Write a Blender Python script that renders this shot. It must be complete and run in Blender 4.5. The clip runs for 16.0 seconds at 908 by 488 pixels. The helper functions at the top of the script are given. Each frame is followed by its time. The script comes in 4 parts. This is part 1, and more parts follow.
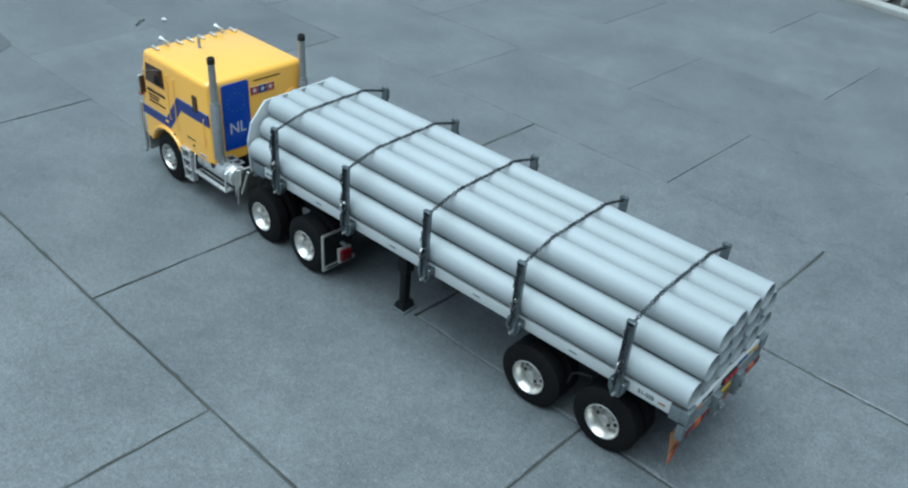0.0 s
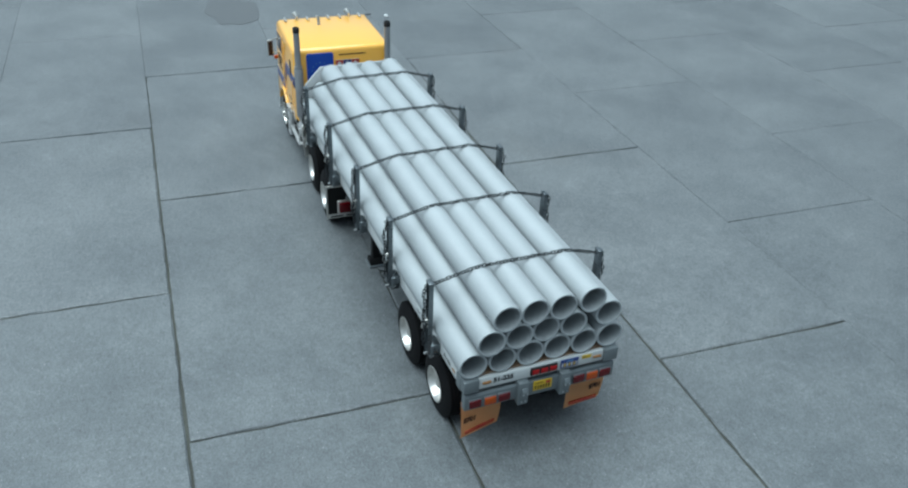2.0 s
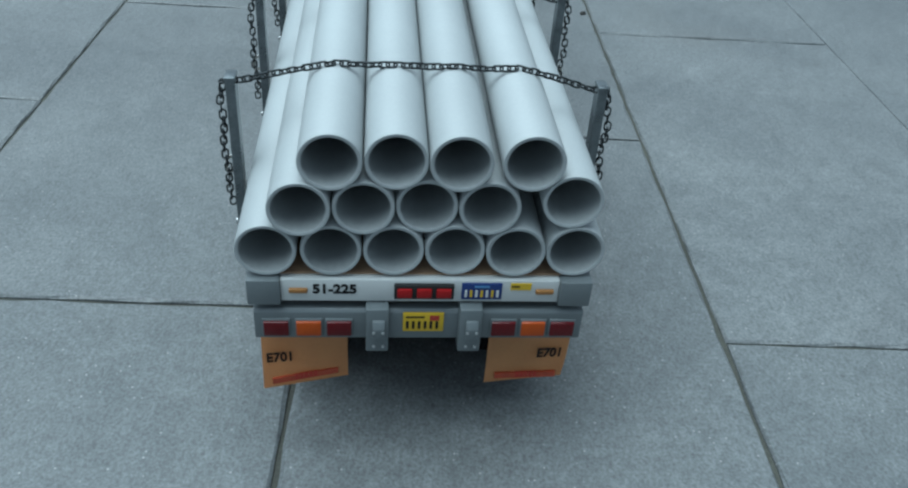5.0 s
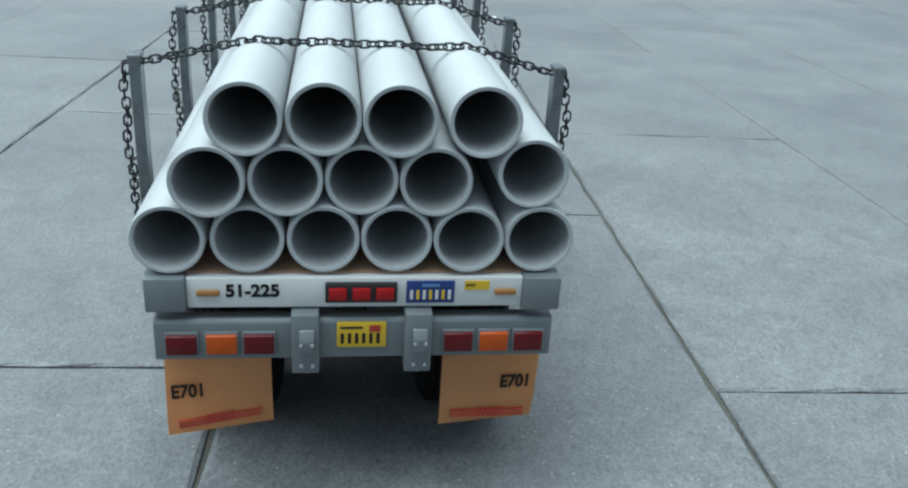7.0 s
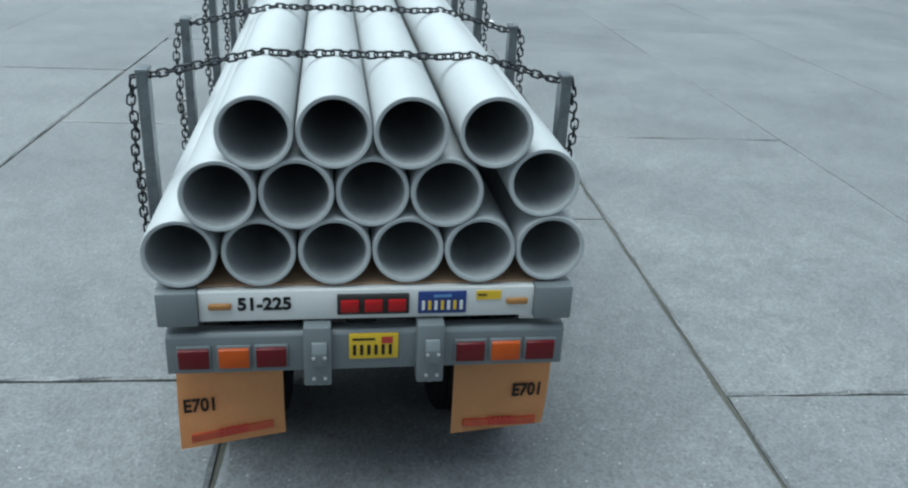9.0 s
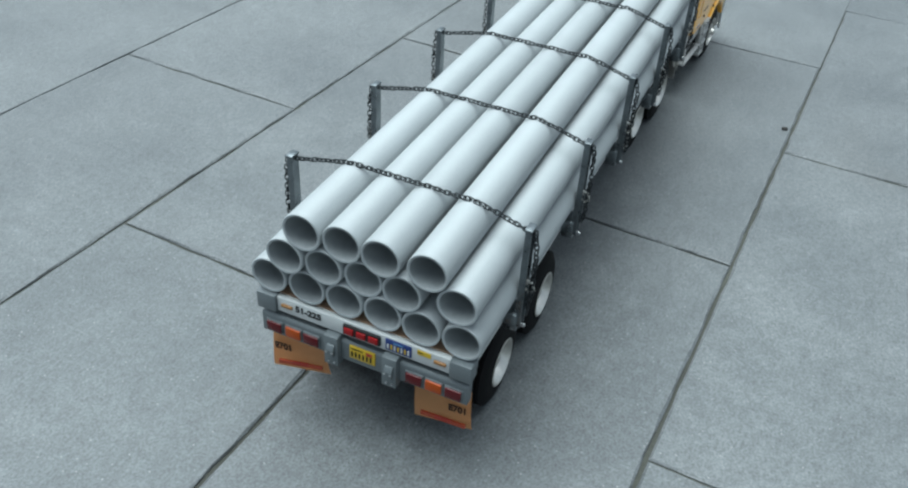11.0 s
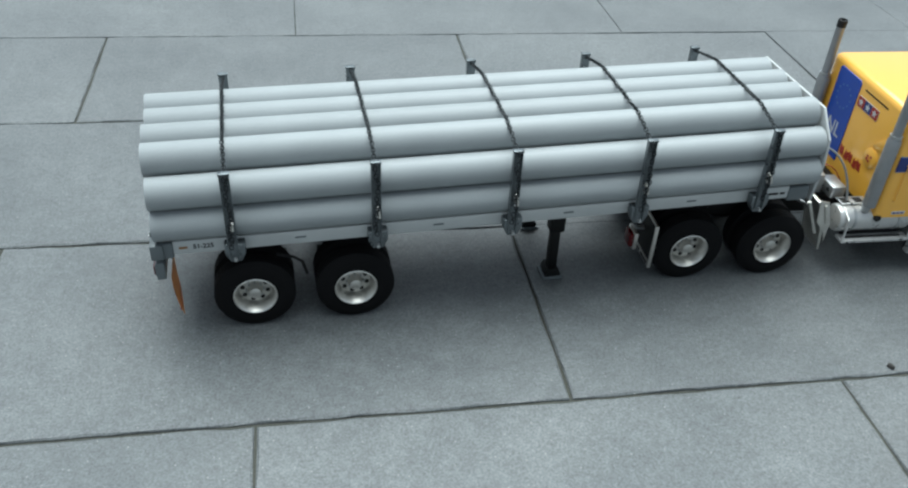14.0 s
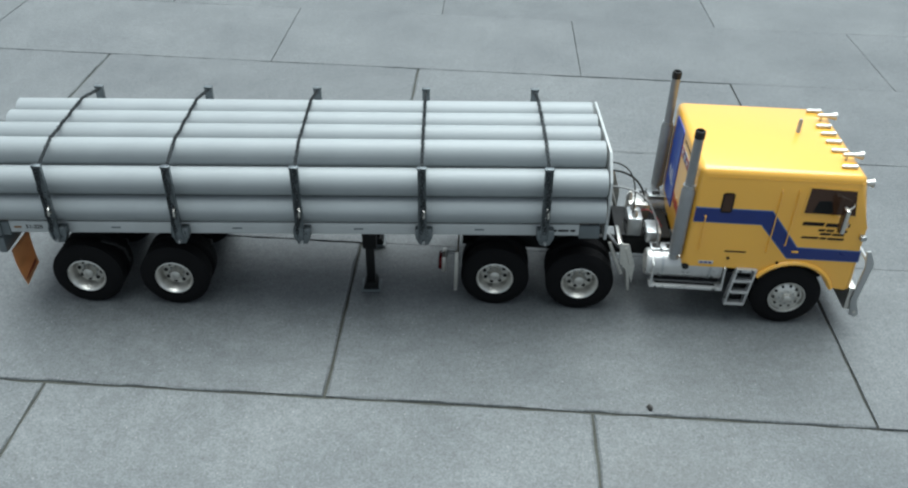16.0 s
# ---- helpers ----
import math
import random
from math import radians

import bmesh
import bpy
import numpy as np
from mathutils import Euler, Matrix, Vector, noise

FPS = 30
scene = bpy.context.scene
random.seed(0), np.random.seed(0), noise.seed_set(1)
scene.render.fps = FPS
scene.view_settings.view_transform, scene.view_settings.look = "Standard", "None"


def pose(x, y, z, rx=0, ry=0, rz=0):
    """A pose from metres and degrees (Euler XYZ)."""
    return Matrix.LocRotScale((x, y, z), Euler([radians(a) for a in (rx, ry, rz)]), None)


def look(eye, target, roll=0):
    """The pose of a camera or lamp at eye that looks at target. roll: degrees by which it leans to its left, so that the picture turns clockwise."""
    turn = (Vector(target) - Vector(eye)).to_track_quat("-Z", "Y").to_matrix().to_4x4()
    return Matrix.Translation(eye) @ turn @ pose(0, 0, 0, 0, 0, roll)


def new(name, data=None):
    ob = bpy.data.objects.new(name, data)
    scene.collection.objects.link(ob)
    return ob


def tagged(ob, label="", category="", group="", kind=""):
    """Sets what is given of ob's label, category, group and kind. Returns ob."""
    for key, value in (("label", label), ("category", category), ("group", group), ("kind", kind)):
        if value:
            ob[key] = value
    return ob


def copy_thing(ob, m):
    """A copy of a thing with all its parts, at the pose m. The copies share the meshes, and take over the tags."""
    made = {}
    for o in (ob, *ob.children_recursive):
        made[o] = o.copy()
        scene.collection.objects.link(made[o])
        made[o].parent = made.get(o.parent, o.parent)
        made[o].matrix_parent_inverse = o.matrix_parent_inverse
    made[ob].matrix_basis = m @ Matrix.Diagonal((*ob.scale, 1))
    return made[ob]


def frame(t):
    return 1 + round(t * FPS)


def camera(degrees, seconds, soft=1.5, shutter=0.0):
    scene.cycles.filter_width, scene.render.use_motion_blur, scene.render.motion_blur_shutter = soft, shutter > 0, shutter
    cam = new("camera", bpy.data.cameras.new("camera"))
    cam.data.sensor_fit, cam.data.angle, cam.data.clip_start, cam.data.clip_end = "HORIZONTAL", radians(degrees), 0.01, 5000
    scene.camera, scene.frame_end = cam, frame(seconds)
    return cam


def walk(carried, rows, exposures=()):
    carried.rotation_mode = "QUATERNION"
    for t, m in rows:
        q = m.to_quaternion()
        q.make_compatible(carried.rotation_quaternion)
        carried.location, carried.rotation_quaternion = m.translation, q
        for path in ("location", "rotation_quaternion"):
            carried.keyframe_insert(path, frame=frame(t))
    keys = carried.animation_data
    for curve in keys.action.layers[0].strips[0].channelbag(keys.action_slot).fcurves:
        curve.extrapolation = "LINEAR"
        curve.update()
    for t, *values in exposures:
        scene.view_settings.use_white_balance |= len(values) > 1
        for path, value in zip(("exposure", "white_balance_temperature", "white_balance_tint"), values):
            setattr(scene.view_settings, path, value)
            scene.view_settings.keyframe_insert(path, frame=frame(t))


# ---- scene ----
cam = camera(54.5, 16.0, 2.2)
PATH = [
    (0, (-0.368, 0.972, 0.732), (0.762, -0.271, -0.352), 3.9),
    (0.5, (-0.483, 0.884, 0.72), (0.788, -0.232, -0.348), 3.2),
    (1, (-0.597, 0.799, 0.72), (0.812, -0.163, -0.323), 2.3),
    (1.5, (-0.723, 0.688, 0.719), (0.792, -0.098, -0.324), 2.2),
    (2, (-0.775, 0.572, 0.725), (0.833, -0.008, -0.313), 2.0),
    (2.5, (-0.781, 0.455, 0.728), (0.882, 0.065, -0.312), 2.8),
    (3, (-0.795, 0.389, 0.725), (0.871, 0.169, -0.359), 2.8),
    (3.5, (-0.763, 0.297, 0.697), (0.879, 0.184, -0.439), 3.1),
    (4, (-0.688, 0.212, 0.624), (0.941, 0.133, -0.533), 4.1),
    (4.5, (-0.564, 0.22, 0.525), (1.064, 0.144, -0.634), 4.0),
    (5, (-0.48, 0.227, 0.404), (1.166, 0.129, -0.728), 4.2),
    (7.3, (-0.461, 0.212, 0.286), (1.395, 0.033, -0.436), 3.3),
    (7.5, (-0.46, 0.213, 0.286), (1.403, 0.035, -0.418), 3.2),
    (8, (-0.459, 0.216, 0.284), (1.408, 0.041, -0.411), 2.8),
    (8.5, (-0.458, 0.218, 0.282), (1.402, 0.037, -0.431), 2.7),
    (9, (-0.46, 0.219, 0.289), (1.381, 0.036, -0.472), 2.6),
    (9.5, (-0.519, 0.211, 0.368), (1.221, 0.072, -0.609), 4.7),
    (9.7, (-0.541, 0.208, 0.419), (1.156, 0.099, -0.633), 5.2),
    (11.8, (-0.47, -0.263, 0.582), (0.671, 0.883, -0.594), 4.7),
    (12, (-0.433, -0.304, 0.582), (0.637, 0.915, -0.588), 4.7),
    (12.5, (-0.322, -0.417, 0.594), (0.595, 0.937, -0.558), 5.9),
    (13, (-0.21, -0.491, 0.625), (0.532, 0.959, -0.536), 5.8),
    (13.5, (-0.073, -0.541, 0.634), (0.421, 1.001, -0.541), 4.9),
    (14, (0.054, -0.582, 0.634), (0.379, 0.999, -0.547), 4.2),
    (14.5, (0.176, -0.624, 0.648), (0.34, 0.997, -0.512), 2.9),
    (15, (0.319, -0.658, 0.67), (0.357, 0.984, -0.471), 2.6),
    (15.5, (0.43, -0.672, 0.673), (0.365, 0.974, -0.461), 1.9),
    (16, (0.458, -0.692, 0.685), (0.415, 0.957, -0.446), 2.2),
]
# ---------------------------------------------------------------- exposure
EXPOSURES = [
    (0.0, 0.91, 5200, -6), (2.0, 0.94, 5400, -4), (5.0, 0.90, 5280, -6), (7.5, 1.40, 5660, -2), (9.0, 1.34, 5660, -2), (12.0, 1.15, 5730, -2), (16.0, 1.12, 5880, 0),
]
walk(cam, [(t, look(eye, target, roll)) for t, eye, target, roll in PATH], EXPOSURES)

# ---------------------------------------------------------------- sky and sun (overcast)
SUN_UP, SUN_TURN = radians(76), radians(8)
world = bpy.data.worlds.new("overcast_sky")
scene.world = world
world.use_nodes = True
wn = world.node_tree
wn.nodes.clear()
w_out = wn.nodes.new("ShaderNodeOutputWorld")
w_bg = wn.nodes.new("ShaderNodeBackground")
w_sky = wn.nodes.new("ShaderNodeTexSky")
w_sky.sky_type, w_sky.sun_disc = "NISHITA", False
w_sky.sun_elevation, w_sky.sun_rotation = SUN_UP, SUN_TURN
w_sky.air_density, w_sky.dust_density, w_sky.ozone_density = 1.0, 4.0, 1.0
w_hsv = wn.nodes.new("ShaderNodeHueSaturation")
w_hsv.inputs["Saturation"].default_value = 0.27
wn.links.new(w_sky.outputs[0], w_hsv.inputs["Color"])
wn.links.new(w_hsv.outputs[0], w_bg.inputs[0])
w_bg.inputs[1].default_value = 0.072
wn.links.new(w_bg.outputs[0], w_out.inputs[0])

sun_data = bpy.data.lights.new("sun", "SUN")
sun_data.energy, sun_data.angle, sun_data.color = 2.15, radians(66), (1.0, 0.97, 0.93)
sun = new("sun", sun_data)
sun_way = Vector((math.sin(SUN_TURN) * math.cos(SUN_UP), math.cos(SUN_TURN) * math.cos(SUN_UP), math.sin(SUN_UP)))
sun.matrix_world = look(sun_way * 20, (0, 0, 0))


# ---------------------------------------------------------------- materials
def material(name, color, rough=0.5, metal=0.0, vary=0.12, scale=60.0, fine=900.0, bump=0.1, coat=0.0, rough_vary=0.1, per_object=0.0, spec=0.5, bump_scale=None):
    """Node material: base colour with a broad and a fine variation, uneven gloss and a little relief."""
    m = bpy.data.materials.new(name)
    m.use_nodes = True
    nt = m.node_tree
    b = nt.nodes["Principled BSDF"]
    tc = nt.nodes.new("ShaderNodeTexCoord")
    n1 = nt.nodes.new("ShaderNodeTexNoise")
    n1.inputs["Scale"].default_value, n1.inputs["Detail"].default_value = scale, 5
    n2 = nt.nodes.new("ShaderNodeTexNoise")
    n2.inputs["Scale"].default_value, n2.inputs["Detail"].default_value = fine, 2
    for n in (n1, n2):
        nt.links.new(tc.outputs["Object"], n.inputs["Vector"])
    mix = nt.nodes.new("ShaderNodeMath")
    mix.operation = "MULTIPLY_ADD"
    nt.links.new(n1.outputs["Fac"], mix.inputs[0])
    mix.inputs[1].default_value = 0.65
    mul = nt.nodes.new("ShaderNodeMath")
    mul.operation = "MULTIPLY"
    mul.inputs[1].default_value = 0.35
    nt.links.new(n2.outputs["Fac"], mul.inputs[0])
    nt.links.new(mul.outputs[0], mix.inputs[2])
    fac = mix.outputs[0]
    if per_object:
        oi = nt.nodes.new("ShaderNodeObjectInfo")
        ma = nt.nodes.new("ShaderNodeMath")
        ma.operation = "MULTIPLY_ADD"
        nt.links.new(oi.outputs["Random"], ma.inputs[0])
        ma.inputs[1].default_value = per_object
        sub = nt.nodes.new("ShaderNodeMath")
        sub.operation = "SUBTRACT"
        sub.inputs[1].default_value = per_object / 2
        nt.links.new(fac, sub.inputs[0])
        nt.links.new(sub.outputs[0], ma.inputs[2])
        fac = ma.outputs[0]
    ramp = nt.nodes.new("ShaderNodeValToRGB")
    ramp.color_ramp.elements[0].position, ramp.color_ramp.elements[1].position = 0.3, 0.7
    ramp.color_ramp.elements[0].color = (*[c * (1 - vary) for c in color], 1)
    ramp.color_ramp.elements[1].color = (*[min(1, c * (1 + vary)) for c in color], 1)
    nt.links.new(fac, ramp.inputs[0])
    nt.links.new(ramp.outputs[0], b.inputs["Base Color"])
    mr = nt.nodes.new("ShaderNodeMapRange")
    mr.inputs["To Min"].default_value, mr.inputs["To Max"].default_value = max(0.02, rough - rough_vary), min(1, rough + rough_vary)
    nt.links.new(n1.outputs["Fac"], mr.inputs["Value"])
    nt.links.new(mr.outputs[0], b.inputs["Roughness"])
    b.inputs["Metallic"].default_value = metal
    b.inputs["Coat Weight"].default_value = coat
    b.inputs["Coat Roughness"].default_value = 0.15
    b.inputs["Specular IOR Level"].default_value = spec
    if bump:
        bp = nt.nodes.new("ShaderNodeBump")
        bp.inputs["Strength"].default_value, bp.inputs["Distance"].default_value = bump, 0.0006
        nt.links.new(n2.outputs["Fac"], bp.inputs["Height"])
        nt.links.new(bp.outputs[0], b.inputs["Normal"])
    return m


def slab_material():
    """Weathered grey concrete: cloudy tone, dark pores, pale grit and a few brown tinges."""
    m = bpy.data.materials.new("weathered_concrete")
    m.use_nodes = True
    nt = m.node_tree
    b = nt.nodes["Principled BSDF"]
    geo = nt.nodes.new("ShaderNodeNewGeometry")
    oi = nt.nodes.new("ShaderNodeObjectInfo")

    def noise_tex(scale, detail=4, rough=0.6):
        n = nt.nodes.new("ShaderNodeTexNoise")
        n.inputs["Scale"].default_value, n.inputs["Detail"].default_value, n.inputs["Roughness"].default_value = scale, detail, rough
        nt.links.new(geo.outputs["Position"], n.inputs["Vector"])
        return n

    def ramp(src, p0, c0, p1, c1):
        r = nt.nodes.new("ShaderNodeValToRGB")
        e = r.color_ramp.elements
        e[0].position, e[1].position = p0, p1
        e[0].color, e[1].color = (*c0, 1), (*c1, 1)
        nt.links.new(src, r.inputs[0])
        return r.outputs[0]

    def blend(kind, fac, a, c):
        x = nt.nodes.new("ShaderNodeMix")
        x.data_type, x.blend_type = "RGBA", kind
        if isinstance(fac, float):
            x.inputs[0].default_value = fac
        else:
            nt.links.new(fac, x.inputs[0])
        nt.links.new(a, x.inputs[6])
        nt.links.new(c, x.inputs[7])
        return x.outputs[2]

    cloud = noise_tex(5.5, 6)
    mid = noise_tex(45, 5)
    grain = noise_tex(420, 3, 0.7)
    grit = nt.nodes.new("ShaderNodeTexVoronoi")
    grit.inputs["Scale"].default_value = 210
    nt.links.new(geo.outputs["Position"], grit.inputs["Vector"])
    base = ramp(cloud.outputs["Fac"], 0.32, (0.094, 0.102, 0.107), 0.7, (0.136, 0.145, 0.148))
    midc = ramp(mid.outputs["Fac"], 0.3, (0.86, 0.86, 0.86), 0.7, (1.1, 1.1, 1.1))
    col = blend("MULTIPLY", 1.0, base, midc)
    blot = noise_tex(150, 3, 0.65)
    blc = ramp(blot.outputs["Fac"], 0.35, (0.86, 0.86, 0.86), 0.62, (1.09, 1.09, 1.09))
    col = blend("MULTIPLY", 1.0, col, blc)
    grc = ramp(grain.outputs["Fac"], 0.33, (0.63, 0.63, 0.63), 0.64, (1.21, 1.21, 1.21))
    col = blend("MULTIPLY", 1.0, col, grc)
    rnd = ramp(oi.outputs["Random"], 0.0, (0.9, 0.905, 0.91), 1.0, (1.08, 1.075, 1.07))
    col = blend("MULTIPLY", 1.0, col, rnd)
    speck_f = ramp(grit.outputs["Distance"], 0.06, (1, 1, 1), 0.17, (0, 0, 0))
    pick = nt.nodes.new("ShaderNodeMath")
    pick.operation = "GREATER_THAN"
    pick.inputs[1].default_value = 0.84
    sep = nt.nodes.new("ShaderNodeSeparateColor")
    nt.links.new(grit.outputs["Color"], sep.inputs[0])
    nt.links.new(sep.outputs[0], pick.inputs[0])
    both = nt.nodes.new("ShaderNodeMath")
    both.operation = "MULTIPLY"
    nt.links.new(speck_f, both.inputs[0])
    nt.links.new(pick.outputs[0], both.inputs[1])
    pale = nt.nodes.new("ShaderNodeRGB")
    pale.outputs[0].default_value = (0.32, 0.325, 0.32, 1)
    col = blend("MIX", both.outputs[0], col, pale.outputs[0])
    tinge = noise_tex(2.3, 5)
    tf = ramp(tinge.outputs["Fac"], 0.62, (0, 0, 0), 0.8, (0.3, 0.3, 0.3))
    brown = nt.nodes.new("ShaderNodeRGB")
    brown.outputs[0].default_value = (0.092, 0.087, 0.080, 1)
    col = blend("MIX", tf, col, brown.outputs[0])
    nt.links.new(col, b.inputs["Base Color"])
    rr = nt.nodes.new("ShaderNodeMapRange")
    rr.inputs["To Min"].default_value, rr.inputs["To Max"].default_value = 0.40, 0.62
    nt.links.new(mid.outputs["Fac"], rr.inputs["Value"])
    nt.links.new(rr.outputs[0], b.inputs["Roughness"])
    bp = nt.nodes.new("ShaderNodeBump")
    bp.inputs["Strength"].default_value, bp.inputs["Distance"].default_value = 0.55, 0.0012
    nt.links.new(grain.outputs["Fac"], bp.inputs["Height"])
    bp2 = nt.nodes.new("ShaderNodeBump")
    bp2.inputs["Strength"].default_value, bp2.inputs["Distance"].default_value = 0.3, 0.003
    nt.links.new(mid.outputs["Fac"], bp2.inputs["Height"])
    nt.links.new(bp.outputs[0], bp2.inputs["Normal"])
    nt.links.new(bp2.outputs[0], b.inputs["Normal"])
    return m


M_SLAB = slab_material()
M_SAND = material("joint_sand", (0.0459, 0.0474, 0.0397), 0.95, vary=0.6, scale=5, fine=500, bump=0.8)
M_STAIN = material("damp_stain", (0.0798, 0.0831, 0.0846), 0.4, vary=0.3)
M_PIPE = material("grey_pvc", (0.3, 0.321, 0.328), 0.48, vary=0.06, scale=25, fine=600, bump=0.08, per_object=0.3, spec=0.35)
M_STEEL = material("galvanised_steel", (0.15, 0.168, 0.178), 0.3, 0.75, vary=0.3, scale=120, fine=900, bump=0.2)
M_GREY = material("grey_plastic_paint", (0.121, 0.138, 0.145), 0.42, 0.1, vary=0.08, scale=50, bump=0.08)
M_RAIL = material("pale_aluminium", (0.47, 0.485, 0.48), 0.4, 0.1, vary=0.07, scale=40, bump=0.05)
M_CHAIN = material("blackened_chain_steel", (0.0218, 0.0258, 0.0286), 0.45, 0.6, vary=0.35, scale=300, bump=0.1)
M_RUBBER = material("black_rubber", (0.0050, 0.0050, 0.0055), 0.75, vary=0.3, scale=120, fine=1200, bump=0.2, spec=0.14)
M_CHROME = material("bright_plated_metal", (0.61, 0.595, 0.555), 0.34, 0.92, vary=0.12, scale=220, bump=0.06, rough_vary=0.12)
M_SATIN = material("satin_silver_plastic", (0.406, 0.417, 0.421), 0.33, 0.7, vary=0.08, scale=80, bump=0.05)
M_TANK = material("pale_silver_tank", (0.50, 0.50, 0.49), 0.3, 0.5, vary=0.08, scale=80, bump=0.04)
M_STACK = material("dull_silver_stack", (0.266, 0.273, 0.28), 0.4, 0.6, vary=0.1, scale=80, fine=1500, bump=0.15)
M_BLACK = material("black_chassis_paint", (0.0042, 0.0045, 0.0048), 0.55, vary=0.3, scale=80, bump=0.1, spec=0.25)
M_HOLE = material("dark_recess", (0.00544, 0.00544, 0.00544), 0.7, vary=0.2, bump=0)
M_YELLOW = material("glossy_yellow_paint", (0.80, 0.420, 0.048), 0.30, vary=0.03, scale=14, fine=900, bump=0.02, coat=0.9, rough_vary=0.05)
M_BLUE = material("blue_film", (0.00585, 0.0484, 0.335), 0.35, vary=0.08, scale=60, bump=0.02, coat=0.2)
M_STRIPE = material("dark_blue_stripe", (0.0045, 0.019, 0.150), 0.32, vary=0.08, scale=60, bump=0.02, coat=0.3)
M_WHITE = material("white_print", (0.484, 0.491, 0.491), 0.4, vary=0.05, bump=0)
M_LTBLUE = material("pale_blue_print", (0.0774, 0.174, 0.339), 0.4, vary=0.05, bump=0)
M_RED_PRINT = material("red_print", (0.3, 0.0242, 0.0145), 0.4, vary=0.1, bump=0)
M_INK = material("black_print", (0.0085, 0.0085, 0.00935), 0.5, vary=0.1, bump=0, spec=0.2)
M_RED_LENS = material("dark_red_lens", (0.0725, 0.000967, 0.00339), 0.2, spec=0.25, vary=0.15, scale=300, bump=0.05, coat=0.15)
M_RED_BRIGHT = material("bright_red_lens", (0.242, 0.00193, 0.00387), 0.4, spec=0.25, vary=0.1, scale=300, bump=0.05, coat=0.15)
M_AMBER = material("amber_lens", (0.319, 0.0508, 0.000967), 0.4, spec=0.25, vary=0.1, scale=300, bump=0.05, coat=0.15)
M_AMBER_DIM = material("dull_amber_marker", (0.232, 0.111, 0.029), 0.35, vary=0.1, scale=300, bump=0.05)
M_FLAP = material("orange_flap_sheet", (0.62, 0.33, 0.145), 0.5, vary=0.07, scale=40, fine=500, bump=0.05)
M_FLAP_RED = material("flap_red_print", (0.3, 0.0484, 0.0193), 0.5, vary=0.2, scale=200, bump=0)
M_PLATE_Y = material("yellow_plate", (0.484, 0.328, 0.0109), 0.4, vary=0.08, bump=0)
M_PLATE_B = material("blue_plate", (0.00725, 0.0242, 0.126), 0.4, vary=0.08, bump=0)
M_WOOD = material("raw_plywood", (0.211, 0.136, 0.0819), 0.7, vary=0.25, scale=90, fine=700, bump=0.3)
M_GLASS_DARK = material("tinted_window", (0.051, 0.0255, 0.0153), 0.12, vary=0.3, scale=20, bump=0, coat=0.1, spec=0.3)
M_HOSE = material("pale_grey_hose", (0.203, 0.208, 0.208), 0.5, vary=0.06, bump=0.05)
M_WIRE = material("red_wire", (0.242, 0.0145, 0.0145), 0.4, vary=0.1, bump=0)
M_STONE = material("pale_garden_stone", (0.266, 0.266, 0.247), 0.8, vary=0.25, scale=30, fine=300, bump=0.6)
M_PEBBLE = material("dark_pebble", (0.029, 0.0266, 0.0242), 0.7, vary=0.3, scale=200, bump=0.5)
M_SOIL = material("dark_soil", (0.0242, 0.0218, 0.0169), 0.9, vary=0.4, scale=20, fine=200, bump=0.8)
M_LEAF = material("dull_green_leaf", (0.0339, 0.0532, 0.0169), 0.5, vary=0.4, scale=40, bump=0.2)


# ---------------------------------------------------------------- mesh helpers
def link_mesh(name, bm, mat, parent=None, label="", smooth=35):
    me = bpy.data.meshes.new(name)
    bmesh.ops.recalc_face_normals(bm, faces=bm.faces)
    bm.to_mesh(me)
    bm.free()
    for p in me.polygons:
        p.use_smooth = True
    if smooth:
        me.set_sharp_from_angle(angle=radians(smooth))
    me.materials.append(mat)
    ob = new(name, me)
    ob.parent = parent
    if label:
        tagged(ob, label)
    return ob


def part(name, bm, mat, parent, label=""):
    return link_mesh(name, bm, mat, parent, label)


def twin(ob, x=0, y=0, z=0, rz=0):
    """Another object on the same mesh, moved within the same parent, with its own pieces."""
    made = copy_thing(ob, pose(x, y, z, 0, 0, rz) @ ob.matrix_basis)
    return made


def box(x0, x1, y0, y1, z0, z1, bevel=0.0, seg=2, bm=None):
    bm2 = bmesh.new()
    bmesh.ops.create_cube(bm2, size=1)
    for v in bm2.verts:
        v.co = Vector(((x0 + x1) / 2 + v.co.x * (x1 - x0), (y0 + y1) / 2 + v.co.y * (y1 - y0), (z0 + z1) / 2 + v.co.z * (z1 - z0)))
    if bevel:
        bmesh.ops.bevel(bm2, geom=bm2.edges[:], offset=bevel, segments=seg, affect="EDGES", profile=0.5)
    return join(bm, bm2)


def join(bm, bm2):
    if bm is None:
        return bm2
    me = bpy.data.meshes.new("tmp")
    bm2.to_mesh(me)
    bm.from_mesh(me)
    bm2.free()
    bpy.data.meshes.remove(me)
    return bm


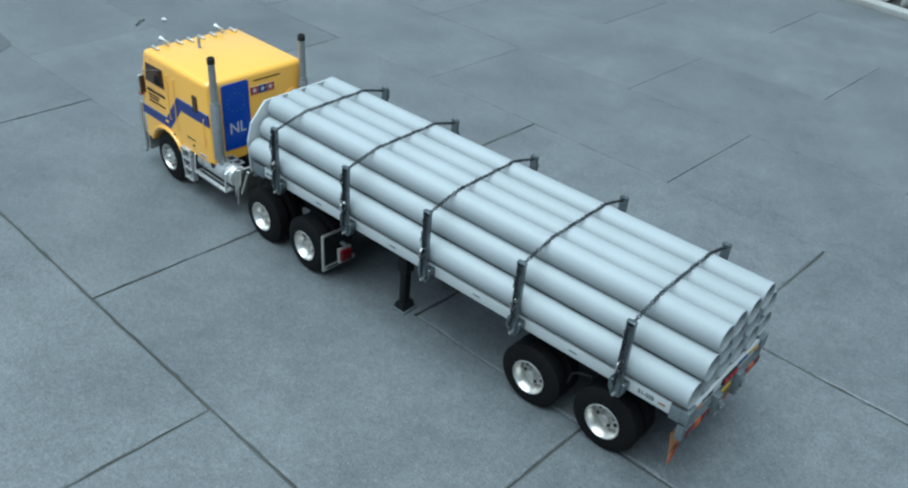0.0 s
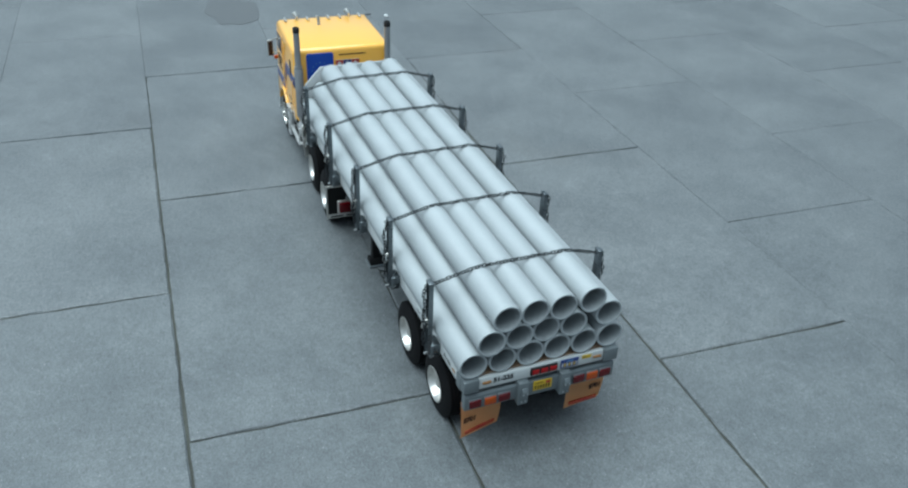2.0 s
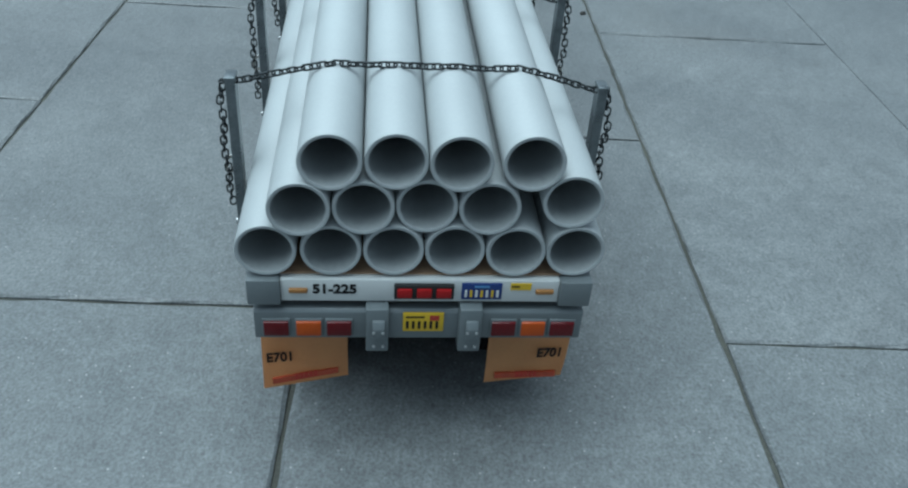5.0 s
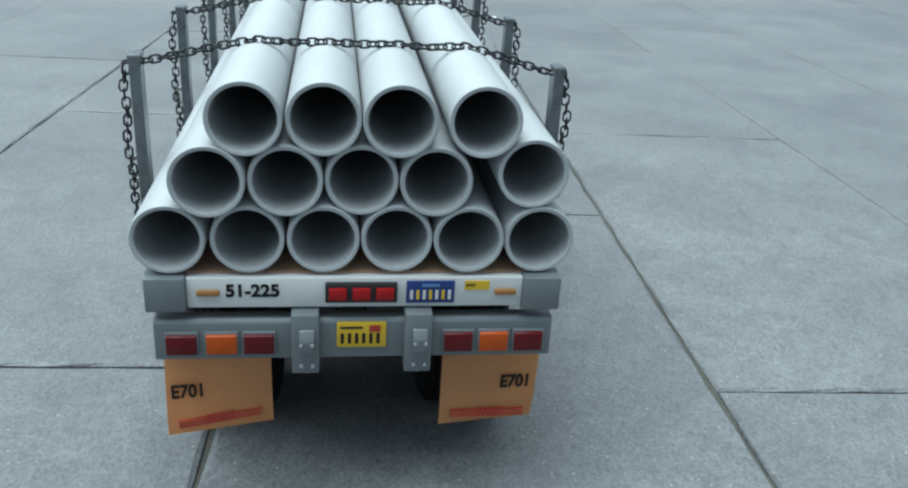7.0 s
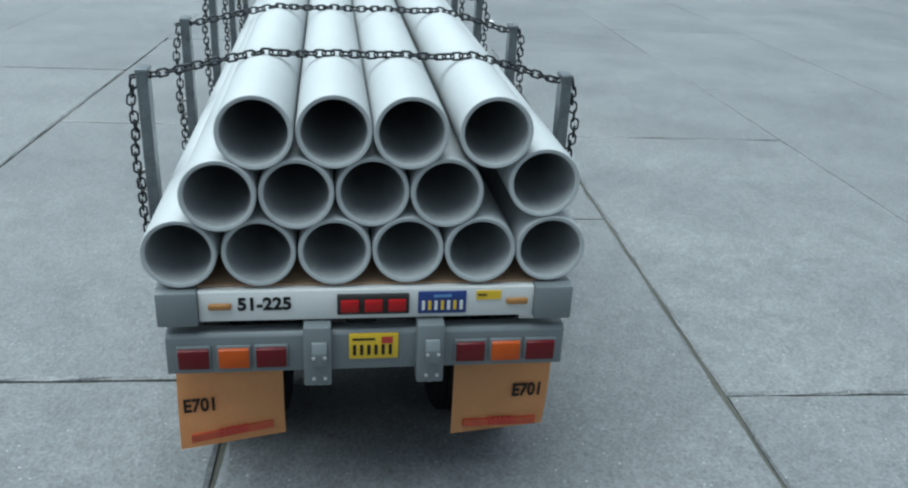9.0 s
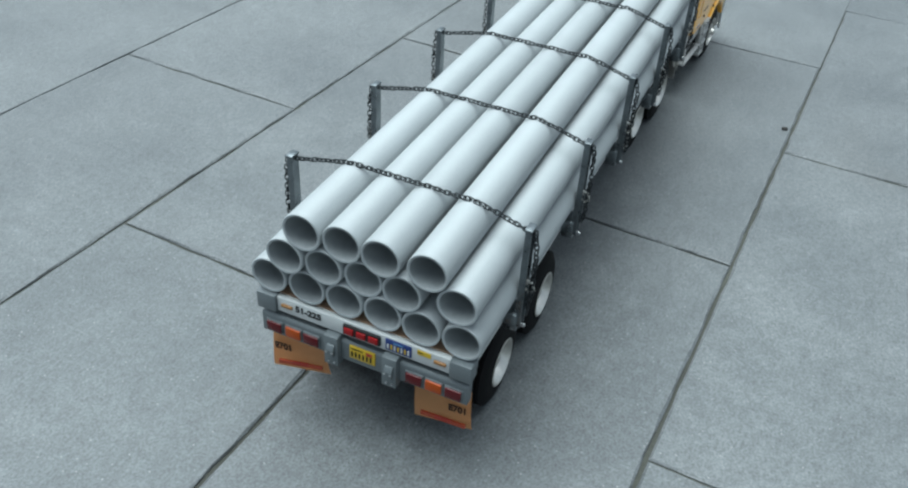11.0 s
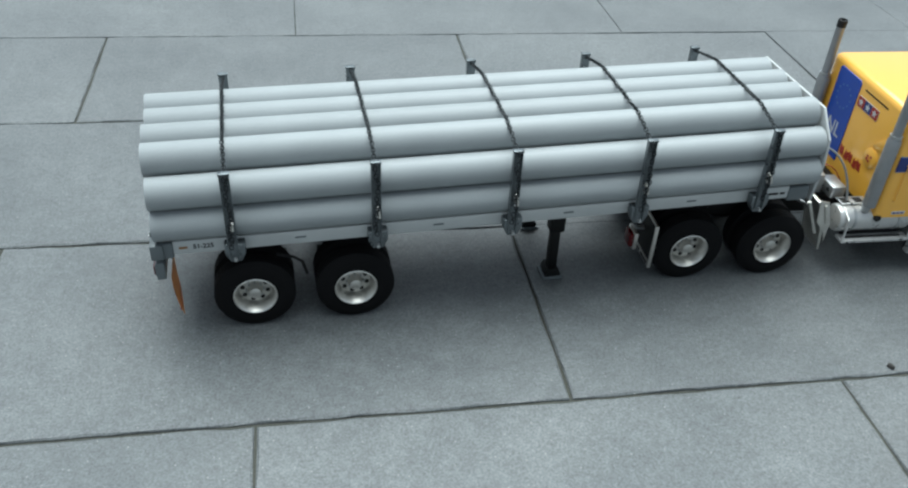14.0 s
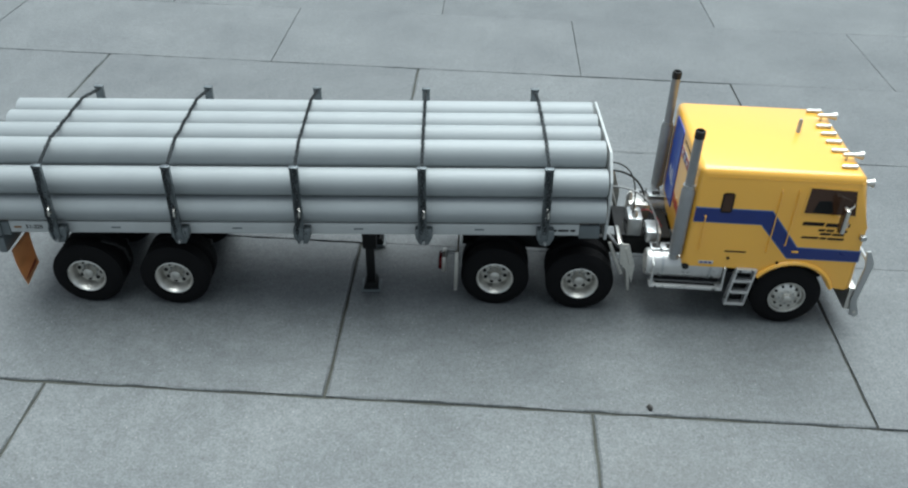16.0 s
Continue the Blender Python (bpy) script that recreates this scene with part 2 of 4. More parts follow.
def lathe(profile, axis, center, seg=32, bm=None, closed=False, caps=True):
    """Turns a profile of (distance along axis, radius) about axis through center."""
    bm2 = bmesh.new()
    rings = []
    for a, r in profile:
        ring = []
        for i in range(seg):
            t = 2 * math.pi * i / seg
            u, v = r * math.cos(t), r * math.sin(t)
            p = {"x": (a, u, v), "y": (v, a, u), "z": (u, v, a)}[axis]
            ring.append(bm2.verts.new(Vector(center) + Vector(p)))
        rings.append(ring)
    pairs = list(zip(rings, rings[1:])) + ([(rings[-1], rings[0])] if closed else [])
    for r0, r1 in pairs:
        for i in range(seg):
            j = (i + 1) % seg
            bm2.faces.new((r0[i], r0[j], r1[j], r1[i]))
    if not closed and caps:
        if profile[0][1] > 1e-6:
            bm2.faces.new(rings[0][::-1])
        if profile[-1][1] > 1e-6:
            bm2.faces.new(rings[-1])
    bmesh.ops.remove_doubles(bm2, verts=bm2.verts[:], dist=1e-7)
    return join(bm, bm2)


def cyl(axis, center, r, a0, a1, seg=20, bevel=0.0, bm=None):
    if bevel:
        return lathe([(a0, r - bevel), (a0 + bevel, r), (a1 - bevel, r), (a1, r - bevel)], axis, center, seg, bm)
    return lathe([(a0, r), (a1, r)], axis, center, seg, bm)


def prism(points, plane, a0, a1, bevel=0.0, seg=2, bm=None):
    """Extrudes a polygon. plane 'xz': along y; 'yz': along x; 'xy': along z."""
    bm2 = bmesh.new()

    def at(p, a):
        return {"xz": (p[0], a, p[1]), "yz": (a, p[0], p[1]), "xy": (p[0], p[1], a)}[plane]
    lo = [bm2.verts.new(at(p, a0)) for p in points]
    hi = [bm2.verts.new(at(p, a1)) for p in points]
    bm2.faces.new(lo[::-1])
    bm2.faces.new(hi)
    n = len(points)
    for i in range(n):
        bm2.faces.new((lo[i], lo[(i + 1) % n], hi[(i + 1) % n], hi[i]))
    if bevel:
        bmesh.ops.bevel(bm2, geom=bm2.edges[:], offset=bevel, segments=seg, affect="EDGES", profile=0.5)
    return join(bm, bm2)


def tube(points, r, seg=8, bm=None):
    """A round bar along a line of points."""
    bm2 = bmesh.new()
    pts = [Vector(p) for p in points]
    rings, side = [], None
    for i, p in enumerate(pts):
        d = (pts[min(i + 1, len(pts) - 1)] - pts[max(i - 1, 0)]).normalized()
        ref = side if side is not None else (Vector((0, 0, 1)) if abs(d.z) < 0.9 else Vector((1, 0, 0)))
        u = (ref - d * ref.dot(d)).normalized()
        side = u
        w = d.cross(u)
        rings.append([bm2.verts.new(p + r * (math.cos(2 * math.pi * k / seg) * u + math.sin(2 * math.pi * k / seg) * w)) for k in range(seg)])
    for r0, r1 in zip(rings, rings[1:]):
        for k in range(seg):
            bm2.faces.new((r0[k], r0[(k + 1) % seg], r1[(k + 1) % seg], r1[k]))
    bm2.faces.new(rings[0][::-1])
    bm2.faces.new(rings[-1])
    return join(bm, bm2)


def arc(p0, p1, p2, n=14):
    """Points on a smooth bend from p0 over p1 to p2."""
    p0, p1, p2 = Vector(p0), Vector(p1), Vector(p2)
    return [(1 - t) ** 2 * p0 + 2 * t * (1 - t) * p1 + t * t * p2 for t in [i / (n - 1) for i in range(n)]]


def lettering(name, text, size, mat, parent, m, label, stretch=1.0, bold=0.03):
    """Flat raised letters in the built-in font, centred, facing the local +z of m."""
    cu = bpy.data.curves.new(name, "FONT")
    cu.body, cu.size, cu.extrude, cu.align_x, cu.align_y = text, size, 0.00015, "CENTER", "CENTER"
    cu.offset = size * bold
    tmp = new("tmp", cu)
    me = bpy.data.meshes.new_from_object(tmp)
    bpy.data.objects.remove(tmp)
    bpy.data.curves.remove(cu)
    me.name = name
    me.transform(m @ Matrix.Diagonal((stretch, 1, 1, 1)))
    me.materials.clear()
    me.materials.append(mat)
    ob = new(name, me)
    ob.parent = parent
    return tagged(ob, label)


FACE_BACK = Matrix(((0, 0, -1, 0), (-1, 0, 0, 0), (0, 1, 0, 0), (0, 0, 0, 1)))   # letters read from behind the truck


def face_back(x, y, z):
    return Matrix.Translation((x, y, z)) @ FACE_BACK


# ---------------------------------------------------------------- the truck's place on the paving
YAW = 2.9
PITCH = -1.25          # the trailer's nose rides a little high on the coupling
TRUCK = pose(-0.0255, 0.2255, 0, 0, 0, YAW)
TRACTOR = pose(-0.0255, 0.2622, 0, 0, 0, -0.2)   # the tractor stands at a slight angle to the trailer
TRAILER = TRUCK @ pose(0, 0, 0, 0, PITCH, 0)


def thing(name, m, label, category, group=""):
    ob = new(name)
    ob.empty_display_size = 0.02
    ob.matrix_world = m
    return tagged(ob, label, category, group)


# ---------------------------------------------------------------- wheels
def tyre_bm(y0, y1, r, bore):
    s = 1 if y1 > y0 else -1
    w = abs(y1 - y0)
    prof = [(0, bore), (0.0005, bore + 0.004), (0, r - 0.012), (0.0015, r - 0.005), (0.004, r - 0.001)]
    a = 0.004
    step = (w - 0.008) / 4
    for k in range(4):
        prof += [(a + step * 0.12, r), (a + step * 0.78, r), (a + step * 0.82, r - 0.0016), (a + step * 0.98, r - 0.0016)]
        a += step
    prof += [(w - 0.004, r - 0.001), (w - 0.0015, r - 0.005), (w, r - 0.012), (w - 0.0005, bore + 0.004), (w, bore)]
    return lathe([(y0 + s * p, q) for p, q in prof], "y", (0, 0, 0), 48, closed=True)


def wheel(parent, x, z, side, kind, offset=0.0885):
    """One wheel end: kind 'dual' has a dished rim and two tyres, 'front' a flat rim and one."""
    out = side * offset
    s = side
    r = 0.0415
    hub = part("wheel", cyl("y", (0, 0, 0), 0.0165, out - s * 0.05, out - s * 0.022 if kind == "dual" else out - s * 0.012, 28), M_BLACK, parent)
    hub.location = (x, 0, z)
    part("tyre", tyre_bm(out, out - s * 0.024, r, 0.0205), M_RUBBER, hub, "plain black rubber tyre")
    if kind == "dual":
        part("tyre", tyre_bm(out - s * 0.027, out - s * 0.05, r, 0.0205), M_RUBBER, hub, "black inner tyre of the pair")
        part("rim", lathe([(out - s * 0.001, 0.0206), (out + s * 0.0006, 0.0225), (out + s * 0.0012, 0.0215), (out - s * 0.001, 0.0195), (out - s * 0.0105, 0.0175),
                           (out - s * 0.013, 0.0165), (out - s * 0.0125, 0.0085), (out - s * 0.009, 0.0075), (out - s * 0.0085, 0.007), (out - s * 0.004, 0.0062), (out - s * 0.003, 0.0045), (out - s * 0.003, 0.0)],
                          "y", (0, 0, 0), 40, caps=False), M_CHROME, hub, "bright plated dished rim")
        depth, n, rad, hole = out - s * 0.0126, 8, 0.0130, 0.0024
    else:
        part("rim", lathe([(out - s * 0.001, 0.0206), (out + s * 0.0012, 0.022), (out + s * 0.001, 0.0205), (out - s * 0.003, 0.019), (out - s * 0.0035, 0.0165),
                           (out - s * 0.001, 0.013), (out + s * 0.001, 0.0085), (out + s * 0.001, 0.0055), (out + s * 0.005, 0.005), (out + s * 0.006, 0.0035), (out + s * 0.006, 0.0)],
                          "y", (0, 0, 0), 40, caps=False), M_CHROME, hub, "bright plated slotted rim")
        depth, n, rad, hole = out - s * 0.0018, 10, 0.0148, 0.0017
    for k in range(n):
        t = 2 * math.pi * (k + 0.3) / n
        h = part("rim_hole", cyl("y", (rad * math.sin(t), 0, rad * math.cos(t)), hole, depth - s * 0.001, depth + s * 0.0006, 10), M_HOLE, hub)
    for k in range(8):
        t = 2 * math.pi * k / 8
        part("wheel_nut", cyl("y", (0.0088 * math.sin(t), 0, 0.0088 * math.cos(t)), 0.001, (out - s * 0.0125) if kind == "dual" else out, (out - s * 0.0095) if kind == "dual" else out + s * 0.002, 6), M_SATIN, hub)
    return hub


# ---------------------------------------------------------------- trailer
trailer = thing("flatbed_trailer", TRAILER, "scale model flatbed semi-trailer with grey stakes and pale side rails", "model trailer")
DECK = 0.1205
X0, X1 = -0.069, 0.628
REAR = Matrix.Translation((-0.011, 0, 0.0056)) @ Matrix.Diagonal((1, 0.970, 1, 1))   # the rear beam group, set as one

bed = part("deck", box(X0 + 0.003, X1 - 0.004, -0.0879, 0.0879, 0.1125, DECK - 0.0005, 0.0006), M_WOOD, trailer, "raw brown plywood deck boards")
for s in (1, -1):
    y0, y1 = (0.0880, 0.0918) if s > 0 else (-0.0918, -0.0880)
    rail = part("side_rail", box(-0.052, 0.604, y0, y1, 0.1055, DECK, 0.0007), M_RAIL, trailer, "pale aluminium side rail with small slots")
    for k in range(4):
        x = 0.0700 + 0.1395 * k
        part("rail_slot", box(x - 0.0055, x + 0.0055, s * 0.0918 - 0.0004, s * 0.0918 + 0.0004, 0.1120, 0.1140, 0.0003), M_GREY, rail)
    side_m = Matrix(((1, 0, 0, -0.0235), (0, 0, -1, -0.0918), (0, 1, 0, 0.1130), (0, 0, 0, 1))) if s < 0 else Matrix(((-1, 0, 0, -0.0235), (0, 0, 1, 0.0918), (0, 1, 0, 0.1130), (0, 0, 0, 1)))
    lettering("number", "51-225", 0.0070, M_INK, rail, side_m, "black printed fleet number", 1.0)
    part("amber_marker", box(-0.0465, -0.0385, s * 0.0918 - 0.0006, s * 0.0918 + 0.0006, 0.1118, 0.1140), M_AMBER_DIM, rail, "small dull amber marker")
    for x0, x1, w in ((0.570, 0.602, (0.008, 0.012, 0.006)),):
        x = x0
        for q in w:
            part("print_bar", box(x, x + q, s * 0.0918 - 0.0003, s * 0.0918 + 0.0003, 0.1110, 0.1138), M_INK, rail)
            x += q + 0.0018
    for x0, x1, nm in ((X0 + 0.004, -0.052, "corner_cap"), (0.604, X1, "corner_cap")):
        part(nm, box(x0, x1, s * 0.0930 - (0.006 if s > 0 else 0), s * 0.0930 + (0 if s > 0 else 0.006), 0.1020, DECK - 0.001, 0.0012), M_GREY, trailer, "grey corner bracket")

# rear beam with its lamps, plates and number
beam = part("rear_beam", box(-0.060, -0.053, -0.0800, 0.0765, 0.0985, 0.1132, 0.0006), M_RAIL, trailer, "pale aluminium rear beam")
for s in (1, -1):
    y0, y1 = (0.0765, 0.0950) if s > 0 else (-0.0985, -0.0800)
    part("corner_cap", box(-0.0625, -0.050, y0, y1, 0.0972, 0.1140, 0.0011), M_GREY, trailer, "grey moulded rear corner cap").matrix_basis = REAR
beam.matrix_basis = REAR
BX = -0.0600
lamp = part("brake_lamp", box(BX - 0.0022, BX + 0.001, -0.0200, 0.0136, 0.1015, 0.1112, 0.0006), M_HOLE, beam, "black lamp housing with three red lenses")
for k in range(3):
    y = -0.0142 + 0.0110 * k
    part("red_lens", box(BX - 0.0036, BX - 0.0015, y - 0.0042, y + 0.0042, 0.1033, 0.1092, 0.0006), M_RED_BRIGHT, beam, "bright red lens")
for y in (0.0668, -0.0717):
    part("amber_marker", box(BX - 0.0018, BX + 0.001, y - 0.0052, y + 0.0052, 0.1048, 0.1076, 0.0007), M_AMBER_DIM, beam, "dull amber side marker")
pl = part("plate", box(BX - 0.0010, BX + 0.001, -0.0472, -0.0243, 0.1008, 0.1118, 0.0003), M_PLATE_B, beam, "small blue plate with pale figures")
for k in range(7):
    y = -0.0266 - 0.0030 * k
    part("plate_bar", box(BX - 0.0014, BX - 0.0008, y - 0.0008, y + 0.0006, 0.1028, 0.1074), M_PLATE_Y if k % 2 else M_WHITE, beam)
part("plate_bar", box(BX - 0.0014, BX - 0.0008, -0.0400, -0.0315, 0.1092, 0.1104), M_LTBLUE, beam)
part("sticker", box(BX - 0.0006, BX + 0.001, -0.0638, -0.0520, 0.1072, 0.1117), M_PLATE_Y, beam, "small yellow sticker")
part("sticker_bar", box(BX - 0.0009, BX - 0.0004, -0.0570, -0.0526, 0.1094, 0.1101), M_INK, beam)
lettering("number", "51-225", 0.0084, M_INK, beam, face_back(BX - 0.0003, 0.0467, 0.1068), "black printed fleet number", 1.04, 0.036)

bumper = part("rear_bumper", prism([(-0.0605, 0.0722), (-0.0605, 0.0905), (-0.0590, 0.0925), (-0.0520, 0.0925), (-0.0520, 0.0722)], "xz", -0.0965, 0.0925, 0.0005), M_GREY, trailer, "grey rear bumper holding six lamps")
bumper.matrix_basis = REAR
for s in (1, -1):
    for k, mat in enumerate((M_RED_LENS, M_AMBER, M_RED_LENS)):
        y = (0.0800, 0.0617, 0.0445)[k] if s > 0 else (-0.0848, -0.0677, -0.0503)[k]
        part("lamp_frame", box(-0.0618, -0.0600, y - 0.0079, y + 0.0079, 0.0742, 0.0868, 0.0007), M_GREY, bumper)
        lens = prism([(-0.0610, 0.0750), (-0.0632, 0.0758), (-0.0632, 0.0852), (-0.0610, 0.0860)], "xz", y - 0.0070, y + 0.0070, 0.0005)
        part("tail_lamp", lens, mat, bumper, "amber tail lamp lens" if k == 1 else "dark red tail lamp lens")
for y0, y1 in ((0.0164, 0.0294), (-0.0368, -0.0238)):
    h = part("bumper_bracket", box(-0.0665, -0.0535, y0, y1, 0.0672, 0.0976, 0.0009), M_GREY, trailer, "grey bumper hanger bracket")
    h.matrix_basis = REAR
    yc = (y0 + y1) / 2 - 0.0008
    part("bracket_block", prism([(-0.0664, 0.0785), (-0.0700, 0.0795), (-0.0700, 0.0860), (-0.0680, 0.0905), (-0.0664, 0.0905)], "xz", yc - 0.0035, yc + 0.0035, 0.0004), M_GREY, h)
    for yy in (yc - 0.0026, yc + 0.0026):
        for zz in (0.0715, 0.0842):
            part("bolt", lathe([(-0.0664, 0.0009), (-0.0676, 0.0009), (-0.0682, 0.0)] if zz < 0.08 else [(-0.0695, 0.0009), (-0.0707, 0.0009), (-0.0713, 0.0)], "x", (0, yy, zz), 8), M_SATIN, h)
    part("hanger_pin", lathe([(0.0672, 0.0012), (0.0640, 0.0012), (0.0632, 0.0)], "z", (-0.060, yc, 0), 8), M_SATIN, h)
ply = part("plate", box(-0.0616, -0.0600, -0.0153, 0.0082, 0.0780, 0.0910, 0.0004), M_PLATE_Y, bumper, "small yellow plate with dark figures")
for k in range(6):
    y = 0.0062 - 0.0034 * k
    part("plate_bar", box(-0.0619, -0.0614, y - 0.0014, y + 0.0002, 0.0802, 0.0855), M_INK, bumper)
part("plate_bar", box(-0.0619, -0.0614, -0.0042, 0.0066, 0.0880, 0.0890), M_INK, bumper)
part("plate_seal", box(-0.0619, -0.0614, -0.0126, -0.0072, 0.0862, 0.0896), M_RED_PRINT, bumper)

# flexible flaps behind the rear wheels
for y0, y1, s in ((0.0392, 0.0885, 1), (-0.0925, -0.0437, -1)):
    bm = bmesh.new()
    nz, grid = 8, []
    for i in range(nz + 1):
        t = i / nz
        row = []
        for j in range(5):
            u = j / 4
            zb = (0.0305 if s > 0 else 0.0290) + (-0.0005 if s > 0 else 0.0005) * (1 - u)
            z = 0.0800 + (zb - 0.0800) * t
            row.append(bm.verts.new((-0.0585 + 0.0065 * t * t + 0.0012 * math.sin(3 * t) * (u - 0.5) - (0.006 if s < 0 else 0.012) * t * u, y0 + (y1 - y0) * u, z)))
        grid.append(row)
    for i in range(nz):
        for j in range(4):
            bm.faces.new((grid[i][j], grid[i][j + 1], grid[i + 1][j + 1], grid[i + 1][j]))
    bmesh.ops.solidify(bm, geom=bm.faces[:], thickness=0.0011)
    flap = part("mud_flap", bm, M_FLAP, trailer, "orange flexible mud flap with black code")
    ym = 0.0785 if s > 0 else -0.0815
    turn = [Matrix.Translation((-0.057, y0, 0)) @ Matrix.Rotation(math.atan((0.006 if s < 0 else 0.012) * q / (y1 - y0)), 4, "Z") @ Matrix.Translation((0.057, -y0, 0)) for q in (0.48, 0.80)]
    code = lettering("flap_code", "E701", 0.0108, M_INK, flap, face_back(-0.0583, ym, 0.0545) @ pose(0, 0, 0, 6), "black printed code", 0.74)
    code.matrix_basis = turn[0] @ code.matrix_basis
    c, half = (0.0642, 0.0195) if s > 0 else (-0.0688, 0.0192)
    tip = 0.0022 if s > 0 else -0.0022
    band = [(c - half, 0.0342 + tip), (c + half, 0.0342), (c + half, 0.0382), (c - half, 0.0382 + tip)]
    part("flap_print", prism(band, "yz", -0.0557, -0.0535), M_FLAP_RED, flap, "faded red printed band").matrix_basis = turn[1]
    for k in range(5):
        z = 0.0352 + tip * (0.64 - 0.08 * k)
        part("print_bar", box(-0.0560, -0.0553, c - 0.0068 + 0.0028 * k, c - 0.0048 + 0.0028 * k, z, z + 0.0042), M_RED_PRINT, flap).matrix_basis = turn[1]

# headboard at the nose
hb = [(-0.092, 0.100), (0.092, 0.100), (0.095, 0.150), (0.088, 0.176), (0.062, 0.203), (-0.068, 0.203), (-0.092, 0.176), (-0.095, 0.150)]
part("headboard", prism(hb, "yz", 0.6335, 0.6365, 0.0006), M_RAIL, trailer, "pale sheet headboard with cut corners")

# stakes with their pockets
STAKES = [0.0050 + 0.1394 * k for k in range(5)]
for x in STAKES:
    for s in (1, -1):
        prof = [(x - 0.0048, s * 0.1006), (x + 0.0048, s * 0.1006), (x + 0.0048, s * 0.1060), (x + 0.0037, s * 0.1060), (x + 0.0037, s * 0.1020), (x - 0.0037, s * 0.1020), (x - 0.0037, s * 0.1060), (x - 0.0048, s * 0.1060)]
        st = part("stake", prism(prof, "xy", 0.1040, 0.2000, 0.0003, 1), M_STEEL, trailer, "grey steel channel stake")
        part("stake_cap", box(x - 0.0055, x + 0.0055, s * 0.1033 - 0.0031, s * 0.1033 + 0.0031, 0.1988, 0.2012, 0.0007), M_STEEL, st)
        part("stake_pocket", prism([(x - 0.0085, 0.1190), (x + 0.0115, 0.1190), (x + 0.0115, 0.1080), (x + 0.0070, 0.0985), (x - 0.0040, 0.0985), (x - 0.0085, 0.1080)], "xz", s * 0.0975 - 0.0055, s * 0.0975 + 0.0055, 0.0014), M_STEEL, st, "grey moulded stake pocket")
        part("pocket_bolt", lathe([(s * 0.1015, 0.0017), (s * 0.1080, 0.0017), (s * 0.1088, 0.0)], "y", (x + 0.001, 0, 0.1035), 10), M_SATIN, st)
        # Bright hook shape, added to give the glint seen halfway up each stake.
        part("glint_hook", tube([(x + 0.0012, s * 0.1046, 0.1500), (x + 0.0020, s * 0.1100, 0.1470), (x + 0.0020, s * 0.1112, 0.1410), (x + 0.0010, s * 0.1090, 0.1385), (x - 0.0005, s * 0.1075, 0.1400)], 0.0011, 8), M_CHROME, st, "bright hook shape added for the glint on the stake")
        for zz in (0.1405, 0.1465):
            part("stake_bolt", lathe([(s * 0.1015, 0.0013), (s * 0.1055, 0.0013), (s * 0.1061, 0.0)], "y", (x + 0.001, 0, zz), 8), M_CHROME, st)

# frame and running gear under the deck
for s in (1, -1):
    part("frame_beam", prism([(-0.050, 0.0800), (-0.050, 0.1125), (0.600, 0.1125), (0.600, 0.0985), (0.430, 0.0985), (0.370, 0.0800)], "xz", s * 0.036 - 0.004, s * 0.036 + 0.004, 0.0008), M_BLACK, trailer, "black chassis beam")
for k in range(9):
    x = -0.02 + 0.075 * k
    part("cross_member", box(x - 0.003, x + 0.003, -0.0878, 0.0878, 0.1035, 0.1124), M_BLACK, trailer)
for x in (0.0195, 0.1235):
    part("axle", cyl("y", (x, 0, 0.0405), 0.006, -0.07, 0.07, 14), M_BLACK, trailer)
    for s in (1, -1):
        part("leaf_spring", box(x - 0.036, x + 0.036, s * 0.036 - 0.004, s * 0.036 + 0.004, 0.052, 0.058, 0.001), M_BLACK, trailer)
        part("spring_hanger", box(x - 0.005, x + 0.005, s * 0.036 - 0.0045, s * 0.036 + 0.0045, 0.044, 0.082, 0.001), M_BLACK, trailer)
        wheel(trailer, x, 0.0413 - 0.0218 * x, s, "dual")
    part("air_tank", cyl("x", (0, 0, 0.074), 0.010, x - 0.03, x + 0.03, 16, 0.003), M_BLACK, trailer)
for s in (1, -1):
    part("axle_link", tube([(0.045, s * 0.083, 0.088), (0.062, s * 0.085, 0.084), (0.070, s * 0.083, 0.076), (0.074, s * 0.083, 0.06)], 0.0016, 8), M_BLACK, trailer)
for s in (1, -1):
    ly = s * 0.050 + 0.007
    leg = part("landing_leg", box(0.3475, 0.3645, ly - 0.008, ly + 0.008, 0.056, 0.1126, 0.0015), M_BLACK, trailer, "black landing leg with flat foot")
    part("inner_tube", box(0.3505, 0.3610, ly - 0.0055, ly + 0.0055, 0.004, 0.060, 0.001), M_BLACK, leg)
    part("foot", prism([(0.3465, -0.0042), (0.3465, -0.0010), (0.3495, 0.0060), (0.3620, 0.0060), (0.3650, -0.0010), (0.3650, -0.0042)], "xz", ly - 0.0105, ly + 0.0105, 0.0006), M_BLACK, leg)
    part("gear_knob", cyl("y", (0.3650, 0, 0.088), 0.0028, ly - 0.002, ly + 0.014, 10), M_BLACK, leg)
    part("base_plate", box(0.3440, 0.3675, ly - 0.0125, ly + 0.0125, -0.0072, -0.0040, 0.0006), M_GREY, leg, "grey base plate under the foot")
part("leg_brace", tube([(0.356, -0.05, 0.075), (0.356, 0.05, 0.075)], 0.0025, 8), M_BLACK, trailer)

# ---------------------------------------------------------------- pipes
PIPE_R = 0.0161


